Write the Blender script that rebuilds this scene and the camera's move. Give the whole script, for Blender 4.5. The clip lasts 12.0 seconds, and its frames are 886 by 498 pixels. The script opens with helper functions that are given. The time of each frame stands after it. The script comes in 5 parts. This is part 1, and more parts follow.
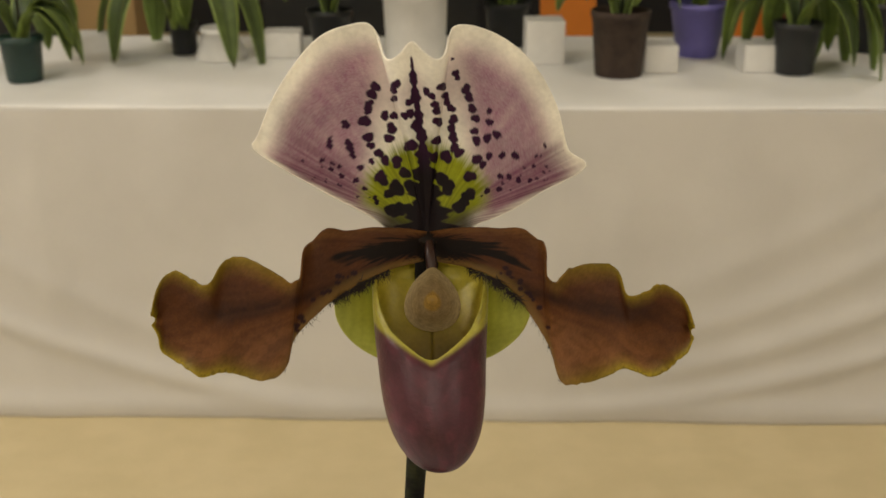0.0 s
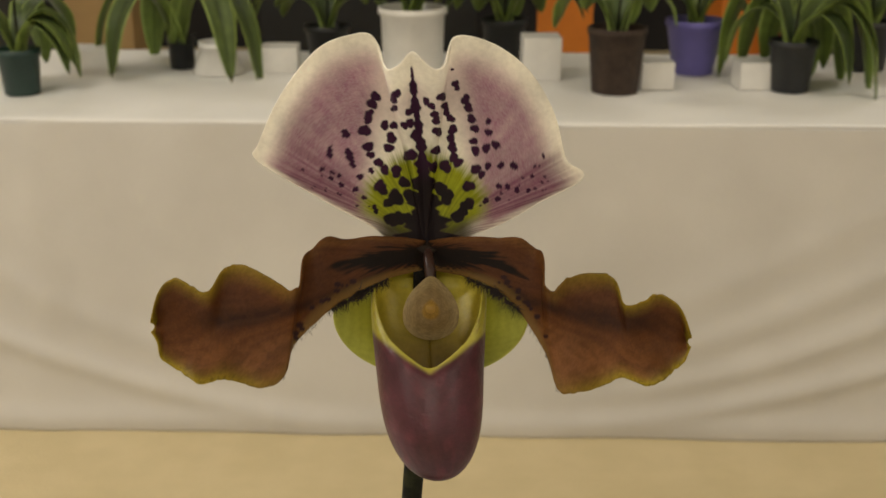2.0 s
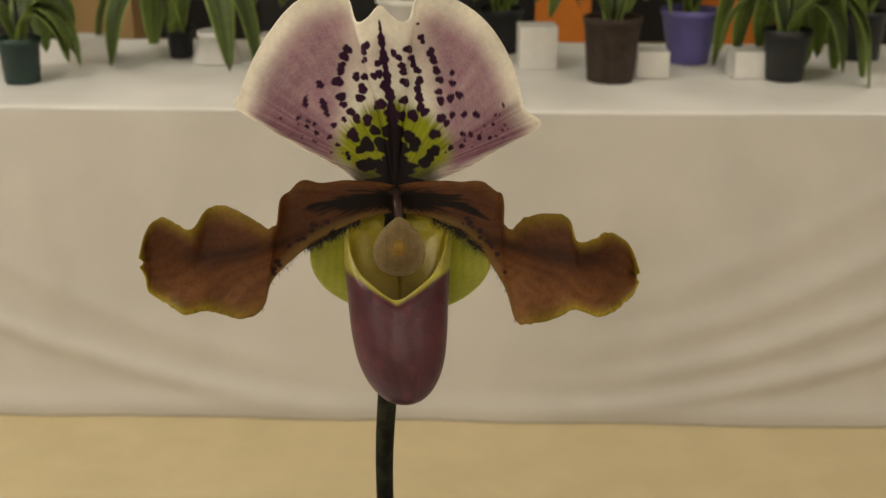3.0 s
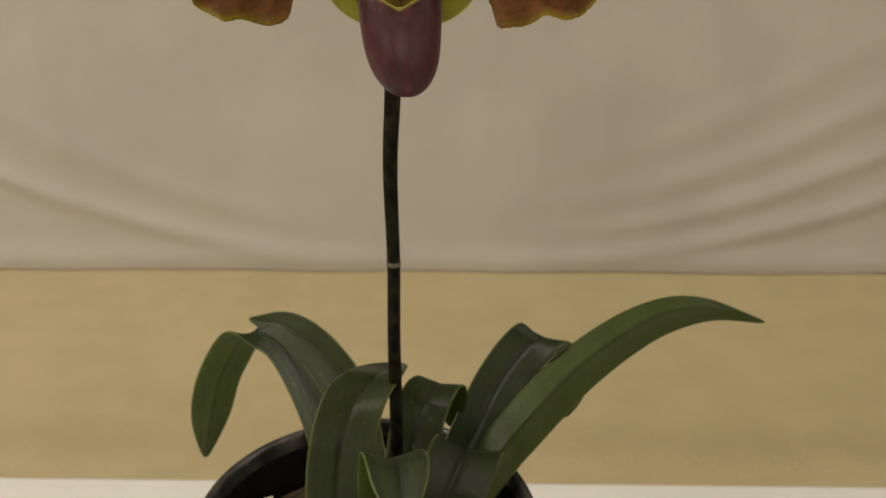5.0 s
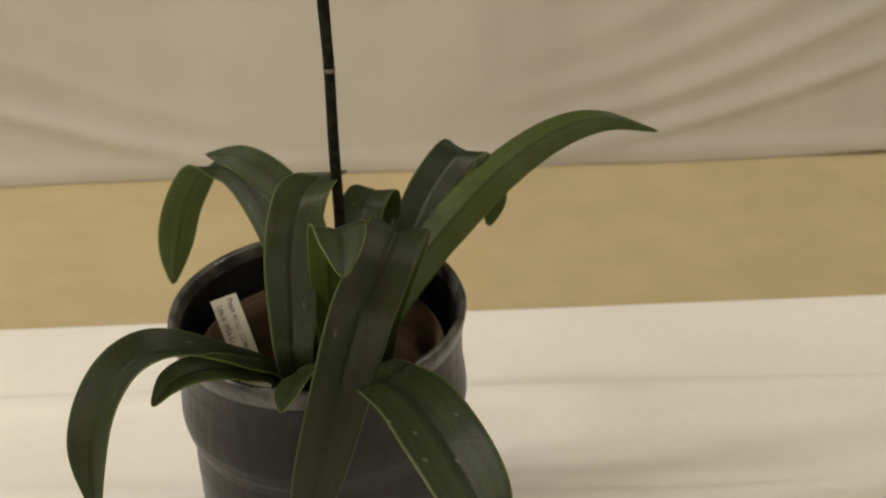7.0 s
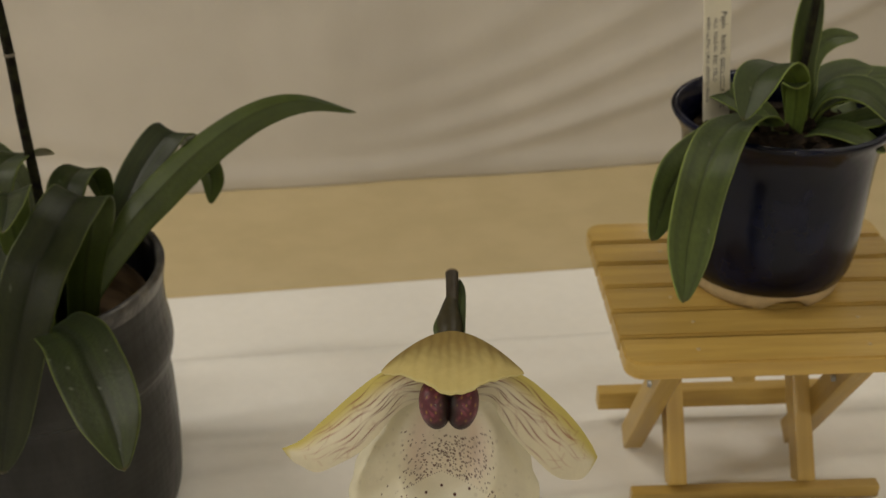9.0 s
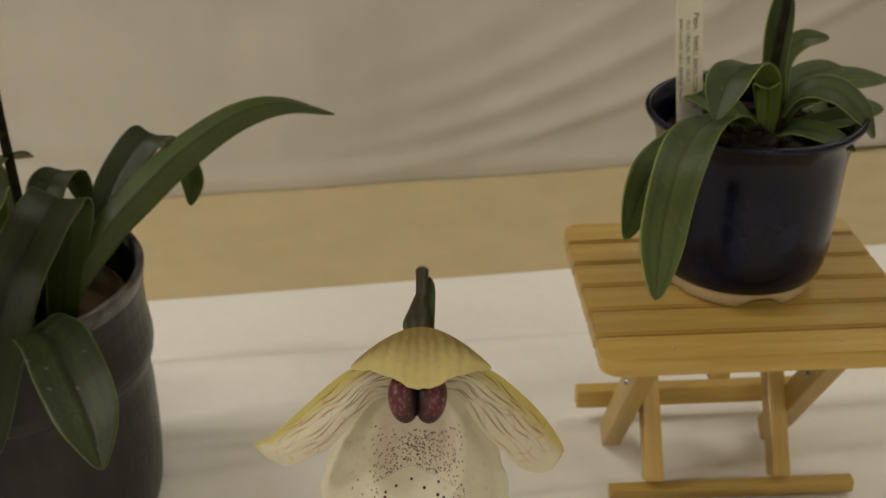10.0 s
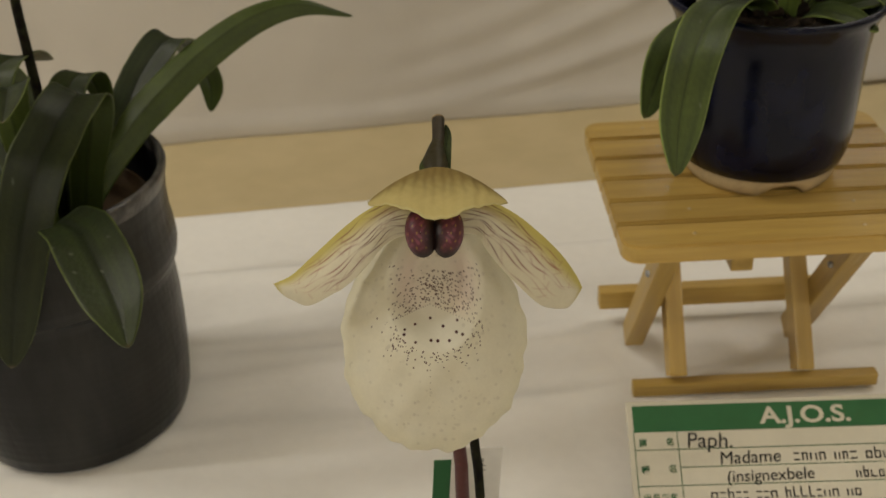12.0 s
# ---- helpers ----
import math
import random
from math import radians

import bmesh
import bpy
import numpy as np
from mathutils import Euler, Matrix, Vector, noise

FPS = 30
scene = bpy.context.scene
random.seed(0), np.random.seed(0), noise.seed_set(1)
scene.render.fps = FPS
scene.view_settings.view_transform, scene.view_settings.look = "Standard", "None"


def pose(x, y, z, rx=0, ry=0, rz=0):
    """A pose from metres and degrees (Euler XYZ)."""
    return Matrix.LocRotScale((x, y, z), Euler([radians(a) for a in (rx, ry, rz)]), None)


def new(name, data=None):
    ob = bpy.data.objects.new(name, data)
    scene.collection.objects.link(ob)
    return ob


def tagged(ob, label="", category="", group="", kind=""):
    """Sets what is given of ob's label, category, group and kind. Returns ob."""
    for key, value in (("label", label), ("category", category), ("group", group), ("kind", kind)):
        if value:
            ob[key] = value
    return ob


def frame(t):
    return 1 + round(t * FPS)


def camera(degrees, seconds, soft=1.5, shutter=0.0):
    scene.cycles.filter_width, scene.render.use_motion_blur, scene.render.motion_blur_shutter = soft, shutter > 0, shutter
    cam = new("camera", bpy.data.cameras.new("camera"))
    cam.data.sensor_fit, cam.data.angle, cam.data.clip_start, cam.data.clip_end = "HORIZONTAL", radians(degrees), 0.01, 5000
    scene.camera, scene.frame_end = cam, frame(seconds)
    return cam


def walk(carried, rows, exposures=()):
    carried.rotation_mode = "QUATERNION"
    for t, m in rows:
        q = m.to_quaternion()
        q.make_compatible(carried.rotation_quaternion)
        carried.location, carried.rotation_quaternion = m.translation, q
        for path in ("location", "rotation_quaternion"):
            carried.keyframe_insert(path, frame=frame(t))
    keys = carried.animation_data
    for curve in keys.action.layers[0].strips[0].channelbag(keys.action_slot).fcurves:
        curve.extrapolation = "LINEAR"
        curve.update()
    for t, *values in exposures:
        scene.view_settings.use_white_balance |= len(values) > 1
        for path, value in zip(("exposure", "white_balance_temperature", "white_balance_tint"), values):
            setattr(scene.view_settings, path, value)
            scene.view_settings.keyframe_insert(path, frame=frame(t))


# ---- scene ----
cam = camera(43.20, 12.0)
PATH = [
    (0.0, -0.0100, -0.0177, 1.2209, 69.316, 0.220, 1.643),
    (0.5, -0.0079, -0.0185, 1.2208, 69.545, 0.023, 1.613),
    (1.0, -0.0083, -0.0187, 1.2209, 69.823, -0.049, 1.520),
    (1.5, -0.0092, -0.0177, 1.2198, 69.945, -0.107, 1.535),
    (2.0, -0.0107, -0.0200, 1.2199, 70.131, -0.165, 1.548),
    (2.5, -0.0077, -0.0288, 1.2180, 70.259, -0.293, 1.468),
    (4.3, 0.0130, -0.0994, 1.1991, 65.709, 0.373, 2.051),
    (4.5, 0.0093, -0.1062, 1.1958, 64.951, 0.484, 1.879),
    (5.0, 0.0027, -0.1265, 1.1898, 63.578, 0.309, 1.389),
    (5.5, -0.0088, -0.1461, 1.1826, 61.824, 0.445, 0.700),
    (6.0, -0.0222, -0.1646, 1.1774, 60.225, -0.705, -2.364),
    (6.5, -0.0213, -0.1898, 1.1736, 59.326, -0.130, -3.528),
    (7.0, 0.0123, -0.2227, 1.1771, 59.587, 1.378, -2.039),
    (7.5, 0.0740, -0.2674, 1.1809, 61.111, -0.017, -5.317),
    (7.7, 0.0902, -0.2782, 1.1804, 61.415, 0.037, -6.014),
    (9.3, 0.1370, -0.3108, 1.1778, 60.806, 1.004, -6.750),
    (9.5, 0.1385, -0.3125, 1.1782, 61.009, 0.972, -7.000),
    (10.0, 0.1386, -0.3144, 1.1790, 61.018, 0.817, -7.316),
    (10.5, 0.1389, -0.3228, 1.1679, 60.654, 0.898, -7.465),
    (11.0, 0.1385, -0.3267, 1.1551, 59.938, 1.268, -7.101),
    (11.5, 0.1389, -0.3294, 1.1495, 59.281, 1.752, -6.882),
    (12.0, 0.1384, -0.3323, 1.1494, 58.697, 2.250, -6.645),
]
EXPOSURES = [(0.0, 0.08), (2.5, 0.08), (4.5, -0.27), (5.5, -0.22), (6.5, -0.10), (7.0, -0.10), (7.5, -0.40), (9.5, -0.40), (12.0, -0.40)]
walk(cam, [(t, pose(*p)) for t, *p in PATH], EXPOSURES)

cam.data.dof.use_dof, cam.data.dof.focus_distance, cam.data.dof.aperture_fstop = True, 0.32, 33.0

# ---- light ----
world = bpy.data.worlds.new("world")
scene.world = world
world.use_nodes = True
world.node_tree.nodes["Background"].inputs["Color"].default_value = (1.0, 0.93, 0.82, 1)
world.node_tree.nodes["Background"].inputs["Strength"].default_value = 0.12


def ceiling_lamp(x, y, sx, sy, power):
    data = bpy.data.lights.new("ceiling_lamp", "AREA")
    data.shape, data.size, data.size_y, data.energy = "RECTANGLE", sx, sy, power
    data.color = (1.0, 0.945, 0.845)
    ob = new("ceiling_lamp", data)
    ob.matrix_world = pose(x, y, 3.17)
    return ob


# rows of ceiling lamps: strongest over the open side of the hall
for lx, ly, power in ((-3.4, -3.2, 46), (0.0, -3.6, 46), (3.4, -3.2, 46), (-3.4, 0.2, 66), (3.8, 0.3, 18), (-1.5, 0.6, 26), (1.7, 0.9, 16), (-2.4, 4.6, 18), (2.4, 4.6, 18)):
    ceiling_lamp(lx, ly, 1.5, 0.14, power)

# ---- helpers for building ----


def mix(a, b, k):
    k = np.clip(k, 0, 1)[..., None]
    return a * (1 - k) + b * k


def step(a, b, x):
    k = np.clip((x - a) / (b - a), 0, 1)
    return k * k * (3 - 2 * k)


def rgb(r, g, b):
    return np.array([r, g, b], float)


def spline(points, count):
    """Catmull-Rom through the rows of points, with count samples."""
    p = np.array(points, float)
    p = np.vstack([2 * p[0] - p[1], p, 2 * p[-1] - p[-2]])
    u = np.linspace(0, len(p) - 3, count)
    i = np.minimum(u.astype(int), len(p) - 4)
    f = (u - i)[:, None]
    a, b, c, d = p[i], p[i + 1], p[i + 2], p[i + 3]
    return 0.5 * (2 * b + (c - a) * f + (2 * a - 5 * b + 4 * c - d) * f**2 + (3 * b - a - 3 * c + d) * f**3)


def along(values, s):
    """Smooth value at the places s (0 to 1) of an even row of values."""
    return np.interp(s, np.linspace(0, 1, 200), spline([[v] for v in values], 200)[:, 0])


def mesh_from(name, verts, faces, colours=None, smooth=True):
    me = bpy.data.meshes.new(name)
    me.from_pydata([tuple(v) for v in verts], [], [tuple(f) for f in faces])
    if smooth:
        me.polygons.foreach_set("use_smooth", [True] * len(me.polygons))
    if colours is not None:
        at = me.color_attributes.new("pigment", "FLOAT_COLOR", "POINT")
        at.data.foreach_set("color", np.hstack([np.clip(colours, 0, 1), np.ones((len(colours), 1))]).ravel())
    me.update()
    return me


def grid_faces(n, m, start=0, loop=False, flip=False):
    out = []
    for i in range(n - 1):
        for j in range(m if loop else m - 1):
            k = (j + 1) % m
            q = (start + i * m + j, start + i * m + k, start + (i + 1) * m + k, start + (i + 1) * m + j)
            out.append(q[::-1] if flip else q)
    return out


def sheet(name, P, colour, thick, back=None, closed=False):
    """A thin sheet with two sides and a rim, from a grid of places (n, m, 3) and its pigment."""
    n, m, _ = P.shape
    du, dv = np.gradient(P, axis=0), np.gradient(P, axis=1)
    N = np.cross(dv, du)
    N /= np.linalg.norm(N, axis=2, keepdims=True) + 1e-12
    edge = np.ones((n, m))
    edge[0], edge[-1] = 0.35, 0.35
    if closed:
        N[:, 0] = N[:, -1] = N[:, 0] + N[:, -1]
        N /= np.linalg.norm(N, axis=2, keepdims=True) + 1e-12
    else:
        edge[:, 0], edge[:, -1] = 0.35, 0.35
    off = N * (thick / 2 * edge)[..., None]
    verts = np.vstack([(P + off).reshape(-1, 3), (P - off).reshape(-1, 3)])
    c = np.broadcast_to(colour, (n, m, 3)).reshape(-1, 3)
    b = c if back is None else np.broadcast_to(back, (n, m, 3)).reshape(-1, 3)
    k = n * m
    faces = grid_faces(n, m, 0, flip=True) + grid_faces(n, m, k)
    ring = [j for j in range(m)] + [i * m + m - 1 for i in range(1, n)] + [(n - 1) * m + j for j in range(m - 2, -1, -1)] + [i * m for i in range(n - 2, 0, -1)]
    for a, b2 in zip(ring, ring[1:] + ring[:1]):
        if not closed or abs(a - b2) == 1:
            faces.append((a, b2, b2 + k, a + k))
    return mesh_from(name, verts, faces, np.vstack([c, b]))


def lathe(name, profile, segments=72, colours=None, wobble=0.0):
    """A turned body from (radius, height) pairs."""
    prof = np.array(profile, float)
    a = np.linspace(0, 2 * math.pi, segments, endpoint=False)
    r = np.maximum(prof[:, :1], 1e-4) * (1 + wobble * np.sin(3 * a + prof[:, 1:] * 30))
    P = np.stack([r * np.cos(a), r * np.sin(a), np.repeat(prof[:, 1:], segments, 1)], 2)
    return mesh_from(name, P.reshape(-1, 3), grid_faces(len(prof), segments, 0, loop=True), colours)


def tube(name, points, radii, sides=14, colour=None, count=60, bump=0.0):
    """A tapered round stem along a spline."""
    c = spline(points, count)
    r = along(radii, np.linspace(0, 1, count))
    t = np.gradient(c, axis=0)
    t /= np.linalg.norm(t, axis=1, keepdims=True)
    ref = np.array([0.31, -0.9, 0.3])
    n1 = np.cross(t, ref)
    n1 /= np.linalg.norm(n1, axis=1, keepdims=True)
    n2 = np.cross(t, n1)
    a = np.linspace(0, 2 * math.pi, sides, endpoint=False)
    P = c[:, None] + r[:, None, None] * (np.cos(a)[None, :, None] * n1[:, None] + np.sin(a)[None, :, None] * n2[:, None])
    verts = np.vstack([P.reshape(-1, 3), c[:1], c[-1:]])
    faces = grid_faces(count, sides, 0, loop=True)
    k = count * sides
    faces += [(j, k, (j + 1) % sides) for j in range(sides)] + [(k - sides + j, k - sides + (j + 1) % sides, k + 1) for j in range(sides)]
    cols = None
    if colour is not None:
        cols = np.broadcast_to(np.asarray(colour, float), (len(verts), 3))
    return mesh_from(name, verts, faces, cols)


def box_mesh(name, size, bevel=0.002, centre=(0, 0, 0), segments=2):
    bm = bmesh.new()
    bmesh.ops.create_cube(bm, size=1)
    bmesh.ops.scale(bm, vec=size, verts=bm.verts)
    if bevel:
        bmesh.ops.bevel(bm, geom=bm.edges[:], offset=bevel, segments=segments, affect="EDGES", profile=0.7)
    bmesh.ops.translate(bm, vec=centre, verts=bm.verts)
    me = bpy.data.meshes.new(name)
    bm.to_mesh(me)
    bm.free()
    return me


def part(name, me, material, parent, label="", m=None):
    ob = new(name, me)
    if material and not me.materials:
        me.materials.append(material)
    ob.parent = parent
    if m is not None:
        ob.matrix_basis = m
    if label:
        ob["label"] = label
    return ob


def thing(name, label, category, m=None, me=None, material=None, group="", kind=""):
    ob = new(name, me)
    if me is not None and material and not me.materials:
        me.materials.append(material)
    if m is not None:
        ob.matrix_basis = m
    return tagged(ob, label, category, group, kind)


# ---- materials ----


def material(name, colour=(0.5, 0.5, 0.5), rough=0.5, vary=0.15, scale=20.0, bump=0.0, bump_scale=200.0, metal=0.0, pigment=False, sheen=0.0,
             stretch=(1, 1, 1), translucent=0.0, coat=0.0, second=None, random_tone=0.0, spec=0.5):
    ma = bpy.data.materials.new(name)
    ma.use_nodes = True
    t = ma.node_tree
    out, bs = t.nodes["Material Output"], t.nodes["Principled BSDF"]
    tc = t.nodes.new("ShaderNodeTexCoord")
    mp = t.nodes.new("ShaderNodeMapping")
    mp.inputs["Scale"].default_value = stretch
    t.links.new(tc.outputs["Object"], mp.inputs["Vector"])
    big = t.nodes.new("ShaderNodeTexNoise")
    big.inputs["Scale"].default_value, big.inputs["Detail"].default_value = scale, 6.0
    fine = t.nodes.new("ShaderNodeTexNoise")
    fine.inputs["Scale"].default_value, fine.inputs["Detail"].default_value = bump_scale, 4.0
    for n in (big, fine):
        t.links.new(mp.outputs["Vector"], n.inputs["Vector"])
    if pigment:
        base = t.nodes.new("ShaderNodeVertexColor")
        base.layer_name = "pigment"
        src = base.outputs["Color"]
    else:
        base = t.nodes.new("ShaderNodeMix")
        base.data_type = "RGBA"
        base.inputs["A"].default_value = (*colour, 1)
        base.inputs["B"].default_value = (*(second or colour), 1)
        ramp = t.nodes.new("ShaderNodeMapRange")
        ramp.inputs["From Min"].default_value, ramp.inputs["From Max"].default_value = 0.38, 0.62
        t.links.new(big.outputs["Fac"], ramp.inputs["Value"])
        t.links.new(ramp.outputs["Result"], base.inputs["Factor"])
        src = base.outputs["Result"]
    hsv = t.nodes.new("ShaderNodeHueSaturation")
    t.links.new(src, hsv.inputs["Color"])
    add = t.nodes.new("ShaderNodeMath")
    add.operation = "ADD"
    v1 = t.nodes.new("ShaderNodeMapRange")
    v1.inputs["From Min"].default_value, v1.inputs["From Max"].default_value = 0.3, 0.7
    v1.inputs["To Min"].default_value, v1.inputs["To Max"].default_value = 1 - vary, 1 + vary
    t.links.new(big.outputs["Fac"], v1.inputs["Value"])
    v2 = t.nodes.new("ShaderNodeMapRange")
    v2.inputs["From Min"].default_value, v2.inputs["From Max"].default_value = 0.3, 0.7
    v2.inputs["To Min"].default_value, v2.inputs["To Max"].default_value = -vary * 0.5, vary * 0.5
    t.links.new(fine.outputs["Fac"], v2.inputs["Value"])
    t.links.new(v1.outputs["Result"], add.inputs[0])
    t.links.new(v2.outputs["Result"], add.inputs[1])
    value = add.outputs["Value"]
    if random_tone:
        info = t.nodes.new("ShaderNodeObjectInfo")
        v3 = t.nodes.new("ShaderNodeMapRange")
        v3.inputs["To Min"].default_value, v3.inputs["To Max"].default_value = 1 - random_tone, 1 + random_tone
        t.links.new(info.outputs["Random"], v3.inputs["Value"])
        mul = t.nodes.new("ShaderNodeMath")
        mul.operation = "MULTIPLY"
        t.links.new(value, mul.inputs[0])
        t.links.new(v3.outputs["Result"], mul.inputs[1])
        value = mul.outputs["Value"]
    t.links.new(value, hsv.inputs["Value"])
    t.links.new(hsv.outputs["Color"], bs.inputs["Base Color"])
    rr = t.nodes.new("ShaderNodeMapRange")
    rr.inputs["To Min"].default_value, rr.inputs["To Max"].default_value = max(rough - 0.1, 0.02), min(rough + 0.1, 1)
    t.links.new(big.outputs["Fac"], rr.inputs["Value"])
    t.links.new(rr.outputs["Result"], bs.inputs["Roughness"])
    bs.inputs["Metallic"].default_value = metal
    bs.inputs["Sheen Weight"].default_value = sheen
    bs.inputs["Coat Weight"].default_value = coat
    bs.inputs["Coat Roughness"].default_value = 0.12
    bs.inputs["Specular IOR Level"].default_value = spec
    if bump:
        bp = t.nodes.new("ShaderNodeBump")
        bp.inputs["Strength"].default_value, bp.inputs["Distance"].default_value = 1.0, bump
        t.links.new(fine.outputs["Fac"], bp.inputs["Height"])
        t.links.new(bp.outputs["Normal"], bs.inputs["Normal"])
    if translucent:
        tr = t.nodes.new("ShaderNodeBsdfTranslucent")
        t.links.new(hsv.outputs["Color"], tr.inputs["Color"])
        ms = t.nodes.new("ShaderNodeMixShader")
        ms.inputs["Fac"].default_value = translucent
        t.links.new(bs.outputs["BSDF"], ms.inputs[1])
        t.links.new(tr.outputs["BSDF"], ms.inputs[2])
        t.links.new(ms.outputs["Shader"], out.inputs["Surface"])
    return ma


# hanging cloth: greyish white, darkened further to stand for its dimmer front face
M_CLOTH_SHADED = material("white_cloth_shaded", (0.545, 0.525, 0.50), 0.8, 0.035, 3.0, 0.0006, 260.0, second=(0.58, 0.56, 0.535))
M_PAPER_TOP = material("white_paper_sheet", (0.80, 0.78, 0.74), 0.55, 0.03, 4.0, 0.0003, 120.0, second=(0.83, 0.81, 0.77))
M_FLOOR = material("beige_carpet", (0.575, 0.475, 0.275), 0.9, 0.030, 11.0, 0.002, 160.0, second=(0.595, 0.492, 0.292), stretch=(0.9, 1.1, 1))
M_WALL = material("hall_wall", (0.62, 0.58, 0.50), 0.8, 0.05, 1.5, 0.0005, 60.0)
M_CEILING = material("hall_ceiling", (0.75, 0.73, 0.68), 0.9, 0.05, 2.0, 0.001, 80.0)
M_DARK = material("dark_curtain", (0.02, 0.018, 0.018), 0.9, 0.3, 2.0)
M_CARD = material("cardboard", (0.38, 0.25, 0.11), 0.8, 0.1, 8.0, 0.0005, 90.0)
M_ORANGE = material("orange_plastic", (0.65, 0.20, 0.02), 0.5, 0.08, 8.0)
M_RED = material("dark_red_plastic", (0.20, 0.03, 0.02), 0.4, 0.1, 8.0)
M_STEEL = material("grey_steel", (0.35, 0.35, 0.35), 0.4, 0.05, 20.0, metal=0.9)
M_POT = material("dark_glazed_stoneware", (0.009, 0.0095, 0.010), 0.38, 0.40, 13.0, 0.0007, 140.0, second=(0.0185, 0.0185, 0.0175), coat=0.16, stretch=(1, 1, 0.30), spec=0.20)
M_RIM = material("worn_rim", (0.035, 0.034, 0.034), 0.35, 0.4, 90.0, 0.0006, 300.0, second=(0.07, 0.066, 0.06), coat=0.2)
M_INNER = material("brown_clay", (0.085, 0.055, 0.028), 0.50, 0.30, 16.0, 0.0005, 150.0, second=(0.135, 0.088, 0.046), stretch=(0.5, 0.5, 6))
M_BARK = material("bark_mix", (0.018, 0.013, 0.009), 0.95, 0.5, 60.0, 0.003, 300.0, second=(0.034, 0.024, 0.015), spec=0.12)
M_LEAF = material("leaf", rough=0.40, vary=0.16, scale=45.0, bump=0.00025, bump_scale=420.0, pigment=True, translucent=0.10, spec=0.28)
M_PETAL = material("petal", rough=0.5, vary=0.12, scale=110.0, bump=0.00012, bump_scale=900.0, pigment=True, translucent=0.32, spec=0.2)
M_CREAM = material("cream_petal", rough=0.55, vary=0.035, scale=160.0, bump=0.00010, bump_scale=900.0, pigment=True, translucent=0.35, spec=0.2)
M_POUCH = material("pouch", rough=0.36, vary=0.16, scale=120.0, bump=0.00015, bump_scale=700.0, pigment=True, translucent=0.10, spec=0.42)
M_STEM = material("hairy_stem", (0.008, 0.006, 0.005), 0.8, 0.3, 200.0, 0.0004, 900.0, second=(0.017, 0.018, 0.008), spec=0.12)
M_RING = material("stem_scar", (0.16, 0.14, 0.11), 0.7, 0.2, 300.0)
M_HAIR = material("hair", (0.02, 0.012, 0.010), 0.7, 0.2, 200.0)
M_BLUE = material("cobalt_glaze", (0.0016, 0.0024, 0.0105), 0.22, 0.35, 30.0, 0.0004, 60.0, second=(0.003, 0.0045, 0.017), coat=0.05, spec=0.22)
M_BUFF = material("unglazed_clay", (0.47, 0.365, 0.21), 0.85, 0.12, 60.0, 0.0006, 400.0)
WOOD = dict(colour=(0.45, 0.295, 0.077), rough=0.42, vary=0.055, scale=34.0, bump=0.0004, bump_scale=150.0, second=(0.49, 0.33, 0.092), coat=0.1, random_tone=0.09, spec=0.35)
M_WOOD = material("varnished_wood", stretch=(0.4, 5, 5), **WOOD)
M_BATTEN = material("varnished_batten", stretch=(5, 0.4, 5), **WOOD)
M_LABEL = material("label_plastic", (0.72, 0.69, 0.58), 0.5, 0.05, 40.0)
M_INK = material("ink", (0.02, 0.02, 0.022), 0.6, 0.1, 60.0)
M_SIGN = material("sign_card", (0.60, 0.565, 0.46), 0.45, 0.03, 30.0)
M_GREEN = material("sign_green", (0.022, 0.118, 0.040), 0.5, 0.06, 40.0)
M_BLACKPOT = material("black_plastic", (0.012, 0.013, 0.014), 0.45, 0.2, 25.0)
M_GREENPOT = material("dark_green_plastic", (0.012, 0.035, 0.028), 0.45, 0.15, 25.0)
M_BROWNPOT = material("brown_plastic", (0.050, 0.034, 0.026), 0.7, 0.3, 40.0, 0.001, 120.0, spec=0.25)
M_PURPLE = material("violet_plastic", (0.16, 0.14, 0.43), 0.45, 0.1, 25.0)
M_WHITEPOT = material("white_ceramic", (0.68, 0.66, 0.62), 0.4, 0.06, 20.0)

# ---- hall ----


def slab(name, size, centre, mat, label, category="room"):
    return thing(name, label, category, pose(*centre), box_mesh(name, size, 0), mat, kind="structure")


slab("floor", (12, 12, 0.1), (0, 1.2, -0.05), M_FLOOR, "beige speckled hall floor between the tables", "floor")
slab("ceiling", (12, 12, 0.1), (0, 1.2, 3.25), M_CEILING, "pale flat hall ceiling", "ceiling")
slab("wall_north", (12, 0.1, 3.2), (0, 7.15, 1.6), M_DARK, "dark curtained end of the hall", "wall")
slab("wall_south", (12, 0.1, 3.2), (0, -4.75, 1.6), M_WALL, "plain pale hall wall", "wall")
slab("wall_west", (0.1, 11.8, 3.2), (-5.95, 1.2, 1.6), M_WALL, "plain pale hall wall", "wall")
slab("wall_east", (0.1, 11.8, 3.2), (5.95, 1.2, 1.6), M_WALL, "plain pale hall wall", "wall")

# ---- tables ----
TABLE_Z = 0.70


def table_legs(table, x0, x1, y0, y1):
    for x in (x0, x1):
        for y in (y0, y1):
            part("leg", lathe("leg", [(0.0, 0.0), (0.014, 0.0), (0.014, TABLE_Z - 0.0385), (0.0, TABLE_Z - 0.0385)], 16), M_STEEL, table, "grey steel leg", pose(x, y, 0))


